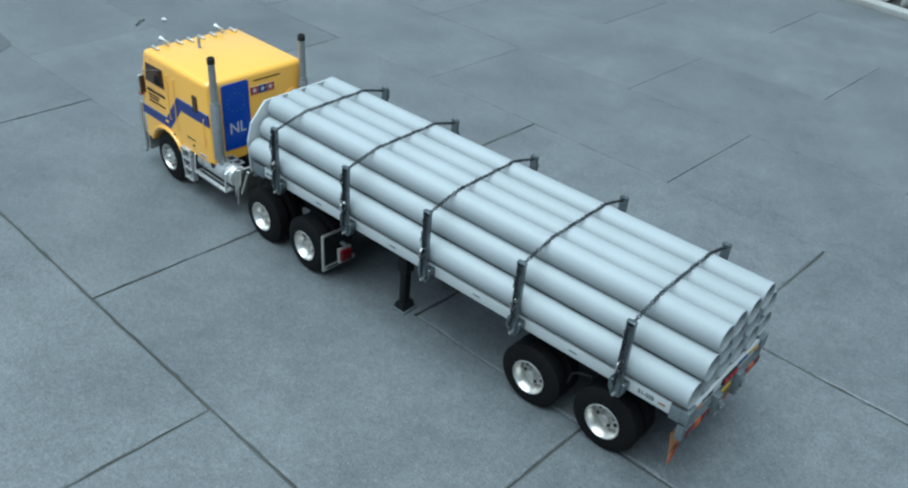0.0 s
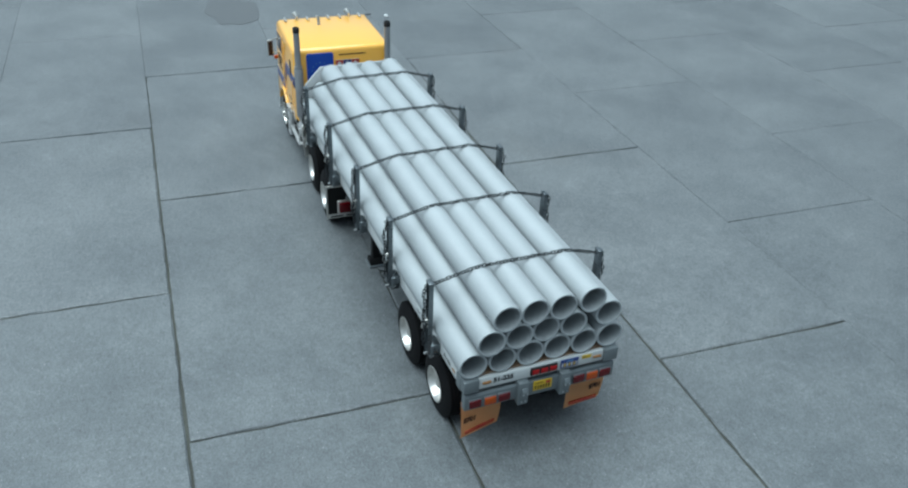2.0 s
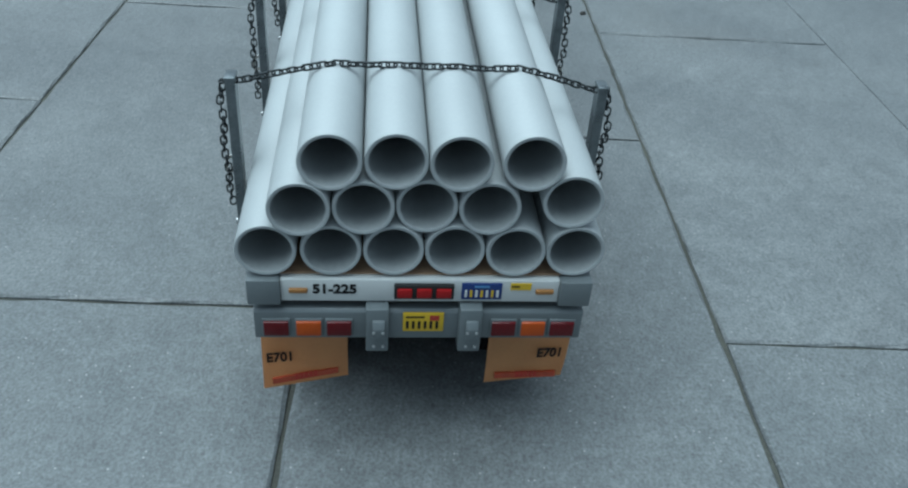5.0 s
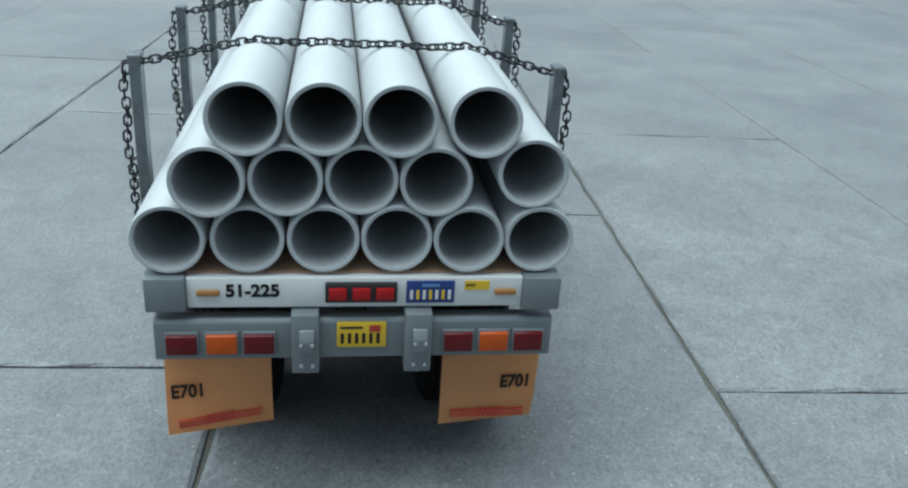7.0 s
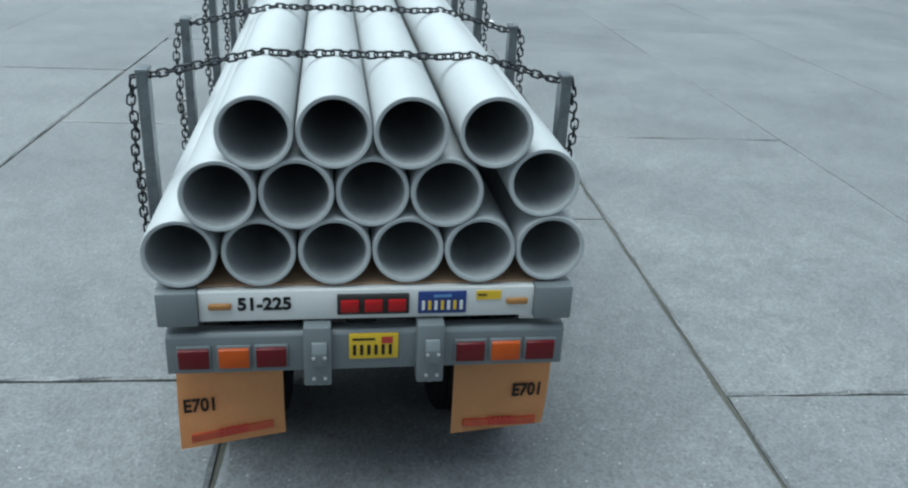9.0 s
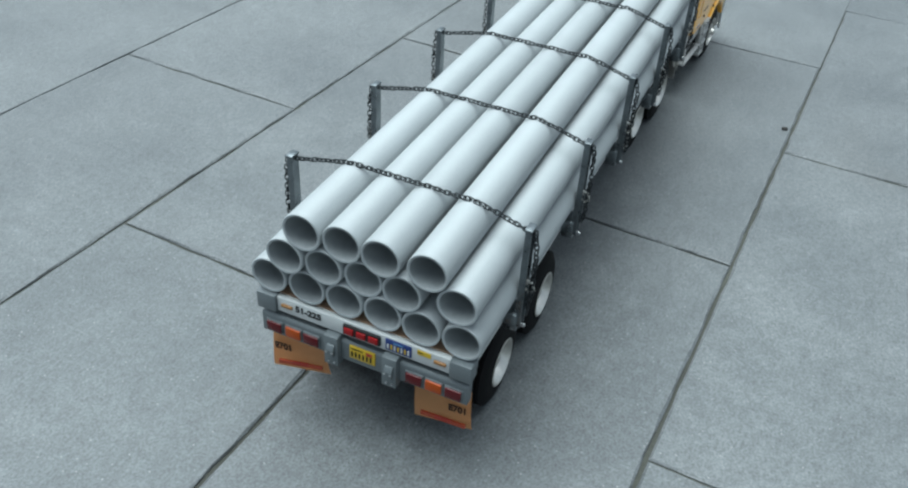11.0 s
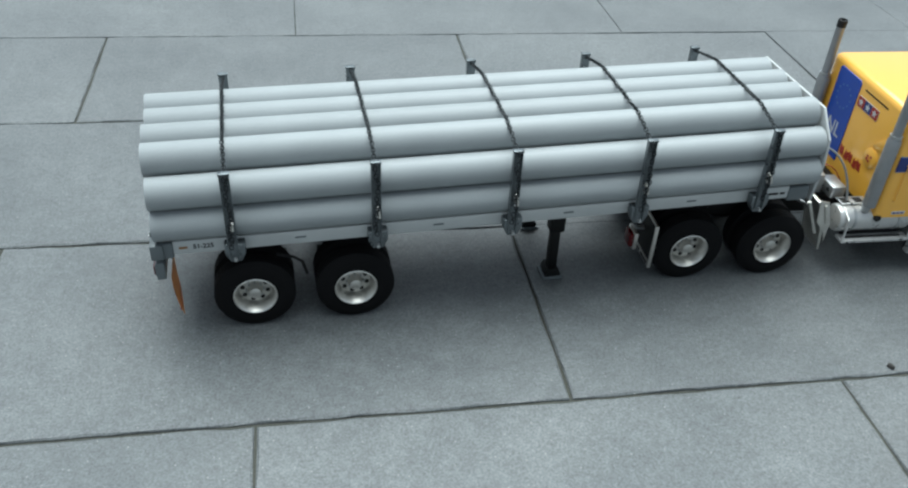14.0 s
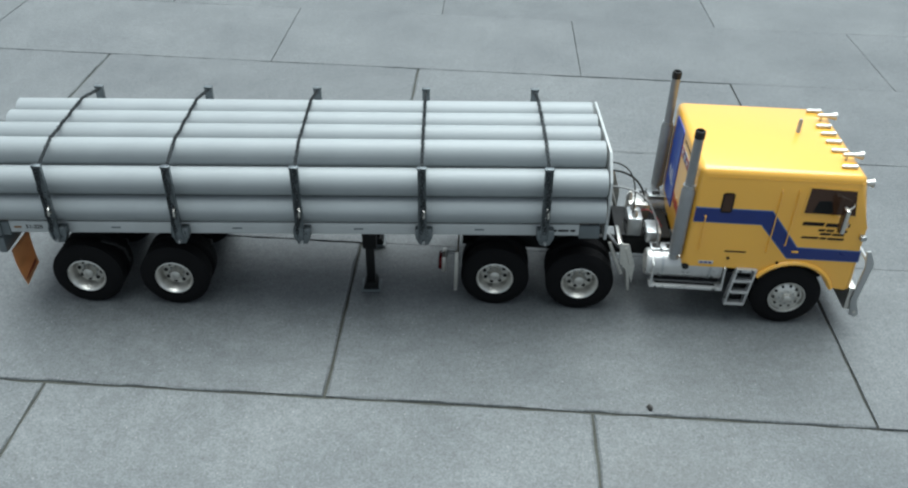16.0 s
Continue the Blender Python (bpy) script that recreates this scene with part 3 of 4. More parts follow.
def pipe(y, z, x0, x1, jog=0.0):
    bm = lathe([(x0 + 0.0004, PIPE_R - 0.0022), (x0, PIPE_R - 0.0016), (x0, PIPE_R - 0.0004), (x0 + 0.0005, PIPE_R), (x1 - 0.0005, PIPE_R), (x1, PIPE_R - 0.0006), (x1, PIPE_R - 0.0016), (x1 - 0.0004, PIPE_R - 0.0022)],
               "x", (0, 0, 0), 40, closed=True)
    ob = link_mesh("plastic_pipe", bm, M_PIPE, None, smooth=50)
    ob.matrix_world = TRAILER @ pose(0, y, z, 0, 0, jog)
    return tagged(ob, "long pale grey plastic pipe stacked on the trailer", "pipe", "pipes on the trailer")


rng = random.Random(5)
ROWS_OF_PIPES = (
    (0.1366, (0.0810, 0.0470, 0.0140, -0.0187, -0.0514, -0.0840)),
    (0.1644, (0.0627, 0.0300, -0.0026, -0.0352)),
    (0.1685, (-0.0785,)),   # riding up on the outer pipe
    (0.1920, (0.0465, 0.0137, -0.0187, -0.0552)),
)
for z, ys in ROWS_OF_PIPES:
    for y in ys:
        dx = rng.uniform(-0.0025, 0.0025)
        pipe(y, z, -0.0705 + dx, 0.6300 + dx, 0.0)

# ---------------------------------------------------------------- chains over the load
link_bm = bmesh.new()
ring = []
for i in range(10):
    t = 2 * math.pi * i / 10
    c = Vector((0.0018 * math.cos(t) + (0.0012 if math.cos(t) > 0.01 else -0.0012 if math.cos(t) < -0.01 else 0), 0.0019 * math.sin(t), 0))
    n = Vector((math.cos(t), math.sin(t), 0))
    ring.append([link_bm.verts.new(c + 0.00062 * (math.cos(a) * n + math.sin(a) * Vector((0, 0, 1)))) for a in (0.785, 2.356, 3.927, 5.498)])
for i in range(10):
    a, b = ring[i], ring[(i + 1) % 10]
    for k in range(4):
        link_bm.faces.new((a[k], a[(k + 1) % 4], b[(k + 1) % 4], b[k]))
bmesh.ops.recalc_face_normals(link_bm, faces=link_bm.faces)
LINK = bpy.data.meshes.new("link")
link_bm.to_mesh(LINK)
link_bm.free()
for p in LINK.polygons:
    p.use_smooth = True
LINK.materials.append(M_CHAIN)


def chain(x, k):
    """A chain from one pocket up the stake, over the load and down the other stake."""
    c = thing("tie_down_chain", TRAILER @ pose(x, 0, 0), "thin blackened steel chain lying across the pipes", "chain", "chains over the load")
    r = random.Random(40 + k)
    top = 0.1920 + PIPE_R + 0.0012
    pts = [Vector((0.0015, 0.1090, 0.118)), Vector((-0.001, 0.1100, 0.150)), Vector((0.0, 0.1098, 0.184)), Vector((0.0, 0.1075, 0.1968)), Vector((0, 0.0975, 0.1978)), Vector((0, 0.0640, top - 0.0035)),
           Vector((0, 0.0466, top)), Vector((0, 0.0300, top - 0.0006)), Vector((0, 0.0134, top)), Vector((0, -0.0028, top - 0.0006)), Vector((0, -0.0189, top)), Vector((0, -0.0370, top - 0.0010)), Vector((0, -0.0552, top)),
           Vector((0, -0.0720, top - 0.0040)), Vector((0, -0.0975, 0.1978)), Vector((0.0, -0.1075, 0.1968)), Vector((0.0, -0.1098, 0.184)), Vector((0.001, -0.1100, 0.150)), Vector((-0.0015, -0.1090, 0.118))]
    pitch, need, n = 0.0042, 0.0, 0
    for a, b in zip(pts, pts[1:]):
        seg = (b - a).length
        d = (b - a).normalized()
        while need < seg:
            p = a + d * need
            side = Vector((1, 0, 0))
            up = d.cross(side).normalized()
            side = up.cross(d).normalized()
            ang = radians((18 if n % 2 else -68) + r.uniform(-14, 14))
            m = Matrix((d, side, up)).transposed().to_4x4()
            sway = 0.0011 * math.sin(p.z * 210 + k * 2.1) if abs(p.y) > 0.107 else 0.0
            m.translation = p + side * (r.uniform(-0.0003, 0.0003) + sway) + Vector((0, 0.7 * sway, 0))
            o = new("link", LINK)
            o.parent = c
            o.matrix_basis = m @ Matrix.Rotation(ang, 4, "X")
            need += pitch
            n += 1
        need -= seg
    return c


for k, x in enumerate(STAKES):
    chain(x, k)

# ---------------------------------------------------------------- tractor
tractor = thing("tractor_unit", TRACTOR, "yellow scale model cab-over tractor with blue stripe and bright exhaust stacks", "model truck")
CY = 0.0870
arch_c, arch_r = (0.8660, 0.0405), 0.0475
arch = [(arch_c[0] + arch_r * math.cos(radians(a)), arch_c[1] + arch_r * math.sin(radians(a))) for a in range(22, 150, 9)]
outline = [(0.7325, 0.0790), (0.7325, 0.2115), (0.9165, 0.2115), (0.9330, 0.1450), (0.9400, 0.0600), (0.9300, 0.0560)] + arch + [(0.8180, 0.0790)]
bm = bmesh.new()
va = [bm.verts.new((p[0], -CY, p[1])) for p in outline]
vb = [bm.verts.new((p[0], CY, p[1])) for p in outline]
n = len(outline)
bm.faces.new(va[::-1])
bm.faces.new(vb)
for i in range(n):
    bm.faces.new((va[i], va[(i + 1) % n], vb[(i + 1) % n], vb[i]))
bm.edges.ensure_lookup_table()
chosen = []
for e in bm.edges:
    p, q = e.verts[0].co, e.verts[1].co
    upper = p.z > 0.14 or q.z > 0.14
    rear = abs(p.x - 0.7325) < 1e-4 and abs(q.x - 0.7325) < 1e-4
    front = p.x > 0.9165 and q.x > 0.9165 and min(p.z, q.z) > 0.0595
    across = abs(p.y - q.y) > 0.01
    if (across and upper) or (not across and (upper or rear or front)):
        chosen.append(e)
bmesh.ops.bevel(bm, geom=chosen, offset=0.0085, segments=5, affect="EDGES", profile=0.5, clamp_overlap=True)
cab = part("cab", bm, M_YELLOW, tractor, "glossy yellow cab shell with rounded edges")
part("cab_floor", box(0.740, 0.925, -0.080, 0.080, 0.0770, 0.0800), M_BLACK, tractor)
part("roof_seam", prism([(0.7420, 0.2010), (0.9140, 0.2010), (0.9140, 0.2016), (0.7420, 0.2016)], "xz", -CY - 0.0004, CY + 0.0004), M_YELLOW, cab)

for s in (1, -1):
    def yy(a, b):
        return (CY + a, CY + b) if s > 0 else (-CY - b, -CY - a)
    edge = [(0.7360, 0.1612), (0.8226, 0.1612), (0.8615, 0.1137), (0.9350, 0.1127), (0.9360, 0.0968), (0.8523, 0.0968), (0.8132, 0.1412), (0.7360, 0.1412)]
    part("stripe_edge", prism(edge, "xz", *yy(-0.001, 0.0003)), M_LTBLUE, cab, "thin pale border of the stripe")
    stripe = [(0.7355, 0.1600), (0.8220, 0.1600), (0.8610, 0.1125), (0.9352, 0.1115), (0.9362, 0.0980), (0.8528, 0.0980), (0.8137, 0.1424), (0.7355, 0.1424)]
    part("stripe", prism(stripe, "xz", *yy(-0.001, 0.0007)), M_STRIPE, cab, "dark blue stepped side stripe")
    # door window, sleeper window
    win = [(0.8570, 0.1610), (0.8580, 0.1935), (0.9085, 0.1920), (0.9150, 0.1605)]
    fr = [(0.8548, 0.1590), (0.8560, 0.1955), (0.9100, 0.1940), (0.9172, 0.1585)]
    w = part("door_window", prism(fr, "xz", *yy(-0.001, 0.0006)), M_YELLOW, cab, "dark tinted side window")
    part("pane", prism(win, "xz", *yy(-0.001, 0.0009)), M_GLASS_DARK, w)
    part("seat_back", prism([(0.866, 0.1615), (0.870, 0.1775), (0.884, 0.1785), (0.890, 0.1615)], "xz", *yy(-0.001, 0.0010)), M_BLACK, w)
    w2 = part("sleeper_window", prism([(0.7628, 0.1575), (0.7628, 0.1795), (0.7650, 0.1815), (0.7740, 0.1815), (0.7762, 0.1795), (0.7762, 0.1575), (0.7740, 0.1555), (0.7650, 0.1555)], "xz", *yy(-0.001, 0.0010)), M_INK, cab, "small dark sleeper window")
    part("pane", prism([(0.7645, 0.1580), (0.7645, 0.1795), (0.7745, 0.1795), (0.7745, 0.1580)], "xz", *yy(-0.001, 0.0014)), M_GLASS_DARK, w2)
    for x, z0, z1 in ((0.8270, 0.1050, 0.1890), (0.8460, 0.1160, 0.1890), (0.7480, 0.1030, 0.1500)):
        ya = s * (CY + 0.0022)
        part("grab_handle", tube([(x, s * (CY - 0.001), z0), (x, ya, z0 + 0.001), (x, ya, z1 - 0.001), (x, s * (CY - 0.001), z1)], 0.0007, 6), M_YELLOW, cab)
        for z in (z0, z1):
            part("handle_foot", cyl("y", (x, 0, z), 0.0013, s * (CY - 0.001), s * (CY + 0.001), 8), M_YELLOW, cab)
    # door lettering as plain bars
    for x0, x1, z0, z1 in ((0.8590, 0.8830, 0.1445, 0.1490), (0.8855, 0.9120, 0.1440, 0.1485), (0.8790, 0.8860, 0.1375, 0.1402), (0.8880, 0.8960, 0.1373, 0.1400), (0.9000, 0.9110, 0.1370, 0.1397),
                           (0.8820, 0.8940, 0.1325, 0.1350), (0.8960, 0.9090, 0.1322, 0.1347), (0.8620, 0.8810, 0.1268, 0.1292), (0.8830, 0.8900, 0.1266, 0.1290), (0.8920, 0.9100, 0.1263, 0.1287), (0.7790, 0.8030, 0.1020, 0.1036)):
        lean = 0.0012
        part("print_bar", prism([(x0, z0), (x1, z0), (x1 + lean, z1), (x0 + lean, z1)], "xz", *yy(-0.001, 0.0006)), M_INK, cab)
    part("badge", box(0.7520, 0.7690, *yy(-0.001, 0.0006), 0.0835, 0.0875), M_WHITE, cab, "small white maker's strip")
    for k in range(3):
        part("print_bar", box(0.7535 + 0.005 * k, 0.7570 + 0.005 * k, *yy(-0.001, 0.0009), 0.0845, 0.0866), M_STRIPE, cab)
    part("side_lamp", cyl("y", (0.7850, 0, 0.0935), 0.0017, *yy(-0.001, 0.0016), 10), M_INK, cab)
    part("side_lamp", cyl("y", (0.8430, 0, 0.0905), 0.0017, *yy(-0.001, 0.0016), 10), M_INK, cab)
    part("door_handle", box(0.8560, 0.8640, *yy(0.0, 0.0018), 0.1060, 0.1085, 0.0006), M_YELLOW, cab)
    # wheel arch lip
    lip = [(arch_c[0] + (arch_r + 0.0035) * math.cos(radians(a)), s * (CY + 0.0010), arch_c[1] + (arch_r + 0.0035) * math.sin(radians(a))) for a in range(20, 155, 9)]
    part("arch_lip", tube(lip, 0.0028, 8), M_YELLOW, cab)
    # mirror
    mir = part("mirror", box(0.8940, 0.8990, s * 0.1040 - 0.0055, s * 0.1040 + 0.0055, 0.1480, 0.1790, 0.0018), M_CHROME, tractor, "tall bright side mirror on two arms")
    part("mirror_glass", box(0.8931, 0.8941, s * 0.1040 - 0.0043, s * 0.1040 + 0.0043, 0.1495, 0.1775), M_GLASS_DARK, mir)
    for z in (0.1765, 0.1505):
        part("mirror_arm", tube([(0.9120, s * (CY - 0.003), z), (0.9060, s * 0.0960, z), (0.8972, s * 0.1030, z)], 0.0009, 6), M_CHROME, mir)
    # indicator
    part("indicator_lamp", box(0.9270, 0.9340, s * 0.0905 - 0.0035, s * 0.0905 + 0.0035, 0.1300, 0.1365, 0.0015), M_AMBER if s > 0 else M_SATIN, tractor, "small corner indicator lamp")
    # exhaust stack
    ex = part("exhaust_pipe", lathe([(0.0920, 0.0055), (0.0930, 0.0078), (0.1790, 0.0078), (0.1825, 0.0056), (0.1835, 0.0053), (0.2475, 0.0053)], "z", (0.7245, s * 0.0800, 0), 24), M_STACK, tractor, "upright satin silver exhaust stack")
    part("tip", lathe([(0.2450, 0.0058), (0.2530, 0.0058), (0.2540, 0.0050), (0.2540, 0.0040), (0.2500, 0.0040), (0.2500, 0.0)], "z", (0.7245, s * 0.0800, 0), 20), M_HOLE, ex, "black exhaust tip")
    part("clamp", lathe([(0.1825, 0.0058), (0.1825, 0.0068), (0.1855, 0.0068), (0.1855, 0.0056)], "z", (0.7245, s * 0.0800, 0), 20, caps=False), M_SATIN, ex)
    part("elbow", tube(arc((0.7225, s * 0.0800, 0.0930), (0.7225, s * 0.0800, 0.0800), (0.7350, s * 0.0600, 0.0800), 8), 0.0055, 12), M_SATIN, ex)
    # fuel tank, step box
    tank = part("fuel_tank", lathe([(0.6925, 0.0), (0.6926, 0.0120), (0.6934, 0.0152), (0.6950, 0.0162), (0.6965, 0.0165), (0.7830, 0.0165), (0.7845, 0.0150), (0.7850, 0.0)], "x", (0, s * 0.0690, 0.0700), 28), M_TANK, tractor, "bright round fuel tank with a step bar")
    for x in (0.7120, 0.7690):
        part("tank_strap", lathe([(x - 0.0015, 0.0166), (x - 0.0015, 0.0172), (x + 0.0015, 0.0172), (x + 0.0015, 0.0166)], "x", (0, s * 0.0690, 0.0700), 28, caps=False), M_SATIN, tank)
    part("step_plate", box(0.6980, 0.7850, s * 0.0620 - 0.0080, s * 0.0620 + 0.0080, 0.0868, 0.0885, 0.0005), M_SATIN, tank)
    for k in range(5):
        part("step_slot", box(0.7000 + 0.0168 * k, 0.7100 + 0.0168 * k, s * 0.0620 - 0.005, s * 0.0620 + 0.005, 0.0884, 0.0888), M_HOLE, tank)
    part("filler_cap", cyl("y", (0.7380, 0, 0.0775), 0.0042, s * 0.0830, s * 0.0872, 12), M_HOLE, tank)
    part("tank_step", box(0.6985, 0.7860, s * 0.0840 - 0.0075, s * 0.0840 + 0.0075, 0.0470, 0.0505, 0.0006), M_TANK, tank, "flat silver step below the tank")
    part("step_slot", box(0.7060, 0.7780, s * 0.0840 - 0.0022, s * 0.0840 + 0.0022, 0.0503, 0.0509), M_HOLE, tank)
    for x in (0.7005, 0.7850):
        part("step_bracket", tube([(x, s * 0.0720, 0.0860), (x, s * 0.0880, 0.0780), (x, s * 0.0900, 0.0490)], 0.0014, 8), M_TANK, tank)
    # Black strip standing for the shade in the gap between tank and step.
    part("gap_shade", box(0.7030, 0.7820, s * 0.0770 - 0.0010, s * 0.0770 + 0.0010, 0.0500, 0.0560), M_BLACK, tank)
    for x in (0.7100, 0.7740):
        for y in (0.0560, 0.0700):
            part("plate_bolt", cyl("z", (x, s * y, 0), 0.0014, 0.0882, 0.0897, 8), M_HOLE, tank)
    for x in (0.7060, 0.7760):
        part("step_bolt", cyl("y", (x, 0, 0.0485), 0.0012, s * 0.0900, s * 0.0925, 8), M_HOLE, tank)
    # boarding ladder
    ly0, ly1 = s * 0.0870 - 0.0045, s * 0.0870 + 0.0045
    lad = part("boarding_step", prism([(0.7920, 0.0270), (0.7945, 0.0270), (0.8000, 0.0800), (0.7975, 0.0800)], "xz", ly0, ly1, 0.0004), M_TANK, tractor, "silver boarding ladder below the door")
    part("upright", prism([(0.8140, 0.0270), (0.8165, 0.0270), (0.8220, 0.0800), (0.8195, 0.0800)], "xz", ly0, ly1, 0.0004), M_TANK, lad)
    for z in (0.0270, 0.0445, 0.0610, 0.0760):
        dx = 0.0055 * (z - 0.0800) / 0.0530
        part("tread", box(0.7980 + dx, 0.8215 + dx, ly0 - 0.0005, ly1 + 0.0005, z, z + (0.0045 if z > 0.07 else 0.0030), 0.0005), M_TANK, lad)
    for x in (0.8020, 0.8165):
        part("step_bolt", cyl("y", (x, 0, 0.0783), 0.0013, s * 0.0905, s * 0.0930, 8), M_HOLE, lad)
    part("ladder_back", prism([(0.7935, 0.0280), (0.8150, 0.0280), (0.8205, 0.0790), (0.7990, 0.0790)], "xz", s * 0.0800 - 0.0010, s * 0.0800 + 0.0010), M_BLACK, lad)
    # front quarter fender of the drive axles
    qf = part("quarter_fender", prism([(0.6550, 0.1040), (0.6590, 0.1040), (0.6735, 0.0640), (0.6765, 0.0360), (0.6735, 0.0360), (0.6698, 0.0634)], "xz", s * 0.0660 - 0.0200, s * 0.0660 + 0.0200, 0.0005), M_CHROME, tractor, "bright bent quarter fender")
    part("fender_side", prism([(0.6566, 0.1060), (0.6680, 0.1040), (0.6780, 0.0740), (0.6775, 0.0480), (0.6735, 0.0620), (0.6600, 0.0770)], "xz", s * 0.0868 - 0.0006, s * 0.0868 + 0.0006, 0.0003), M_CHROME, qf)
    part("fender_ridge", tube([(0.6640, s * 0.0880, 0.1000), (0.6720, s * 0.0880, 0.0760)], 0.0016, 8), M_CHROME, qf)
    part("fender_strut", tube([(0.6450, s * 0.0830, 0.1030), (0.6640, s * 0.0840, 0.0600)], 0.0022, 8), M_CHROME, qf)
    part("fender_arm", tube([(0.6520, s * 0.0320, 0.0800), (0.6600, s * 0.0640, 0.0850)], 0.0020, 8), M_SATIN, qf)
    # flap frame behind the drive wheels, with red lamp
    fx = 0.4660
    ff = part("flap_hanger", box(fx - 0.0012, fx + 0.0012, s * 0.0610 - 0.0270, s * 0.0610 + 0.0270, 0.0780, 0.0815, 0.0004), M_CHROME, tractor, "bright framed flap with red lamp")
    part("flap", box(fx - 0.0006, fx + 0.0006, s * 0.0610 - 0.0255, s * 0.0610 + 0.0255, 0.0260, 0.0790), M_BLACK, ff)
    part("frame_side", box(fx - 0.0030, fx + 0.0012, s * 0.0885 - 0.0012, s * 0.0885 + 0.0012, 0.0240, 0.0815, 0.0004), M_CHROME, ff)
    part("frame_foot", box(fx - 0.0022, fx + 0.0012, s * 0.0610 - 0.0280, s * 0.0610 + 0.0280, 0.0240, 0.0310, 0.0005), M_CHROME, ff)
    for k in (-1, 1):
        part("foot_slot", box(fx - 0.0027, fx - 0.0020, s * 0.0610 + k * 0.0125 - 0.0100, s * 0.0610 + k * 0.0125 + 0.0100, 0.0262, 0.0285), M_HOLE, ff)
    part("red_lamp", box(fx - 0.0235, fx - 0.0170, s * 0.0640 - 0.0090, s * 0.0640 + 0.0090, 0.0430, 0.0600, 0.0015), M_RED_LENS, ff, "red lamp on the flap")
    part("lamp_bezel", box(fx - 0.0190, fx - 0.0140, s * 0.0640 - 0.0110, s * 0.0640 + 0.0110, 0.0400, 0.0625, 0.0012), M_CHROME, ff)
    part("lamp_arm", box(fx - 0.0150, fx - 0.0005, s * 0.0560 - 0.0025, s * 0.0560 + 0.0025, 0.0560, 0.0600, 0.0008), M_SATIN, ff)
    # chassis rails, wheels
    part("chassis_rail", box(0.4700, 0.9250, s * 0.0300 - 0.0040, s * 0.0300 + 0.0040, 0.0560, 0.0780, 0.0008), M_BLACK, tractor, "black chassis rail")
    for x in (0.5125, 0.6160):
        wheel(tractor, x, 0.0415, s, "dual", 0.0845)
    wheel(tractor, 0.8655, 0.0415, s, "front")
    # grille guard side
    gd = part("grille_guard", prism([(0.9430, 0.1110), (0.9480, 0.1120), (0.9560, 0.0960), (0.9560, 0.0880), (0.9510, 0.0400), (0.9590, 0.0200), (0.9560, 0.0150), (0.9480, 0.0180), (0.9440, 0.0400), (0.9480, 0.0880)], "xz", s * 0.0850 - 0.0012, s * 0.0850 + 0.0012, 0.0004), M_SATIN, tractor, "silver front guard bracket")
    part("guard_bolt", cyl("y", (0.9525, 0, 0.0230), 0.0020, s * 0.0850 - 0.0022, s * 0.0850 + 0.0022, 8), M_CHROME, gd)
    part("marker_horn", lathe([(0.8960, 0.0), (0.8965, 0.0022), (0.9100, 0.0027), (0.9180, 0.0050), (0.9190, 0.0052), (0.9180, 0.0030)], "x", (0, s * 0.0500, 0.2180), 14), M_CHROME, tractor, "bright roof horn")
    part("horn_foot", box(0.9000, 0.9030, s * 0.0500 - 0.0012, s * 0.0500 + 0.0012, 0.2105, 0.2165), M_CHROME, tractor)

part("front_bumper", prism([(0.9400, 0.0240), (0.9490, 0.0240), (0.9500, 0.0400), (0.9490, 0.0560), (0.9400, 0.0560)], "xz", -0.0830, 0.0830, 0.0010), M_CHROME, tractor, "bright front bumper")
part("guard_bar", tube([(0.9520, -0.085, 0.0930), (0.9520, 0.085, 0.0930)], 0.0025, 10), M_SATIN, tractor)
part("grille", box(0.9300, 0.9385, -0.0550, 0.0550, 0.0650, 0.1050, 0.0015), M_CHROME, tractor, "bright front grille")
ws = part("windscreen", prism([(-0.074, 0.1475), (0.074, 0.1475), (0.070, 0.1960), (-0.070, 0.1960)], "yz", 0.0, 0.0012), M_GLASS_DARK, tractor, "dark tinted windscreen")
ws.matrix_basis = Matrix.Translation((0.9332, 0, 0.1475)) @ Matrix.Rotation(radians(-14.2), 4, "Y") @ Matrix.Translation((0, 0, -0.1475))

# roof: marker lamps and horn peg
for y in (0.0720, 0.0300, 0.0100, -0.0100, -0.0320, -0.0700):
    part("roof_marker", lathe([(0.8900, 0.0), (0.8905, 0.0016), (0.8930, 0.0024), (0.9030, 0.0024), (0.9060, 0.0030), (0.9080, 0.0028), (0.9085, 0.0)], "x", (0, y, 0.2136), 12), M_CHROME, tractor, "bright bullet-shaped roof marker lamp")
part("roof_peg", lathe([(0.2090, 0.0032), (0.2105, 0.0026), (0.2265, 0.0024), (0.2285, 0.0018), (0.2290, 0.0)], "z", (0.8650, 0.0150, 0), 12), M_SATIN, tractor, "short silver roof peg")
part("corner_horn", lathe([(0.9080, 0.0), (0.9085, 0.0020), (0.9200, 0.0030), (0.9260, 0.0055), (0.9265, 0.0)], "x", (0, -0.0800, 0.2000), 12), M_CHROME, tractor)

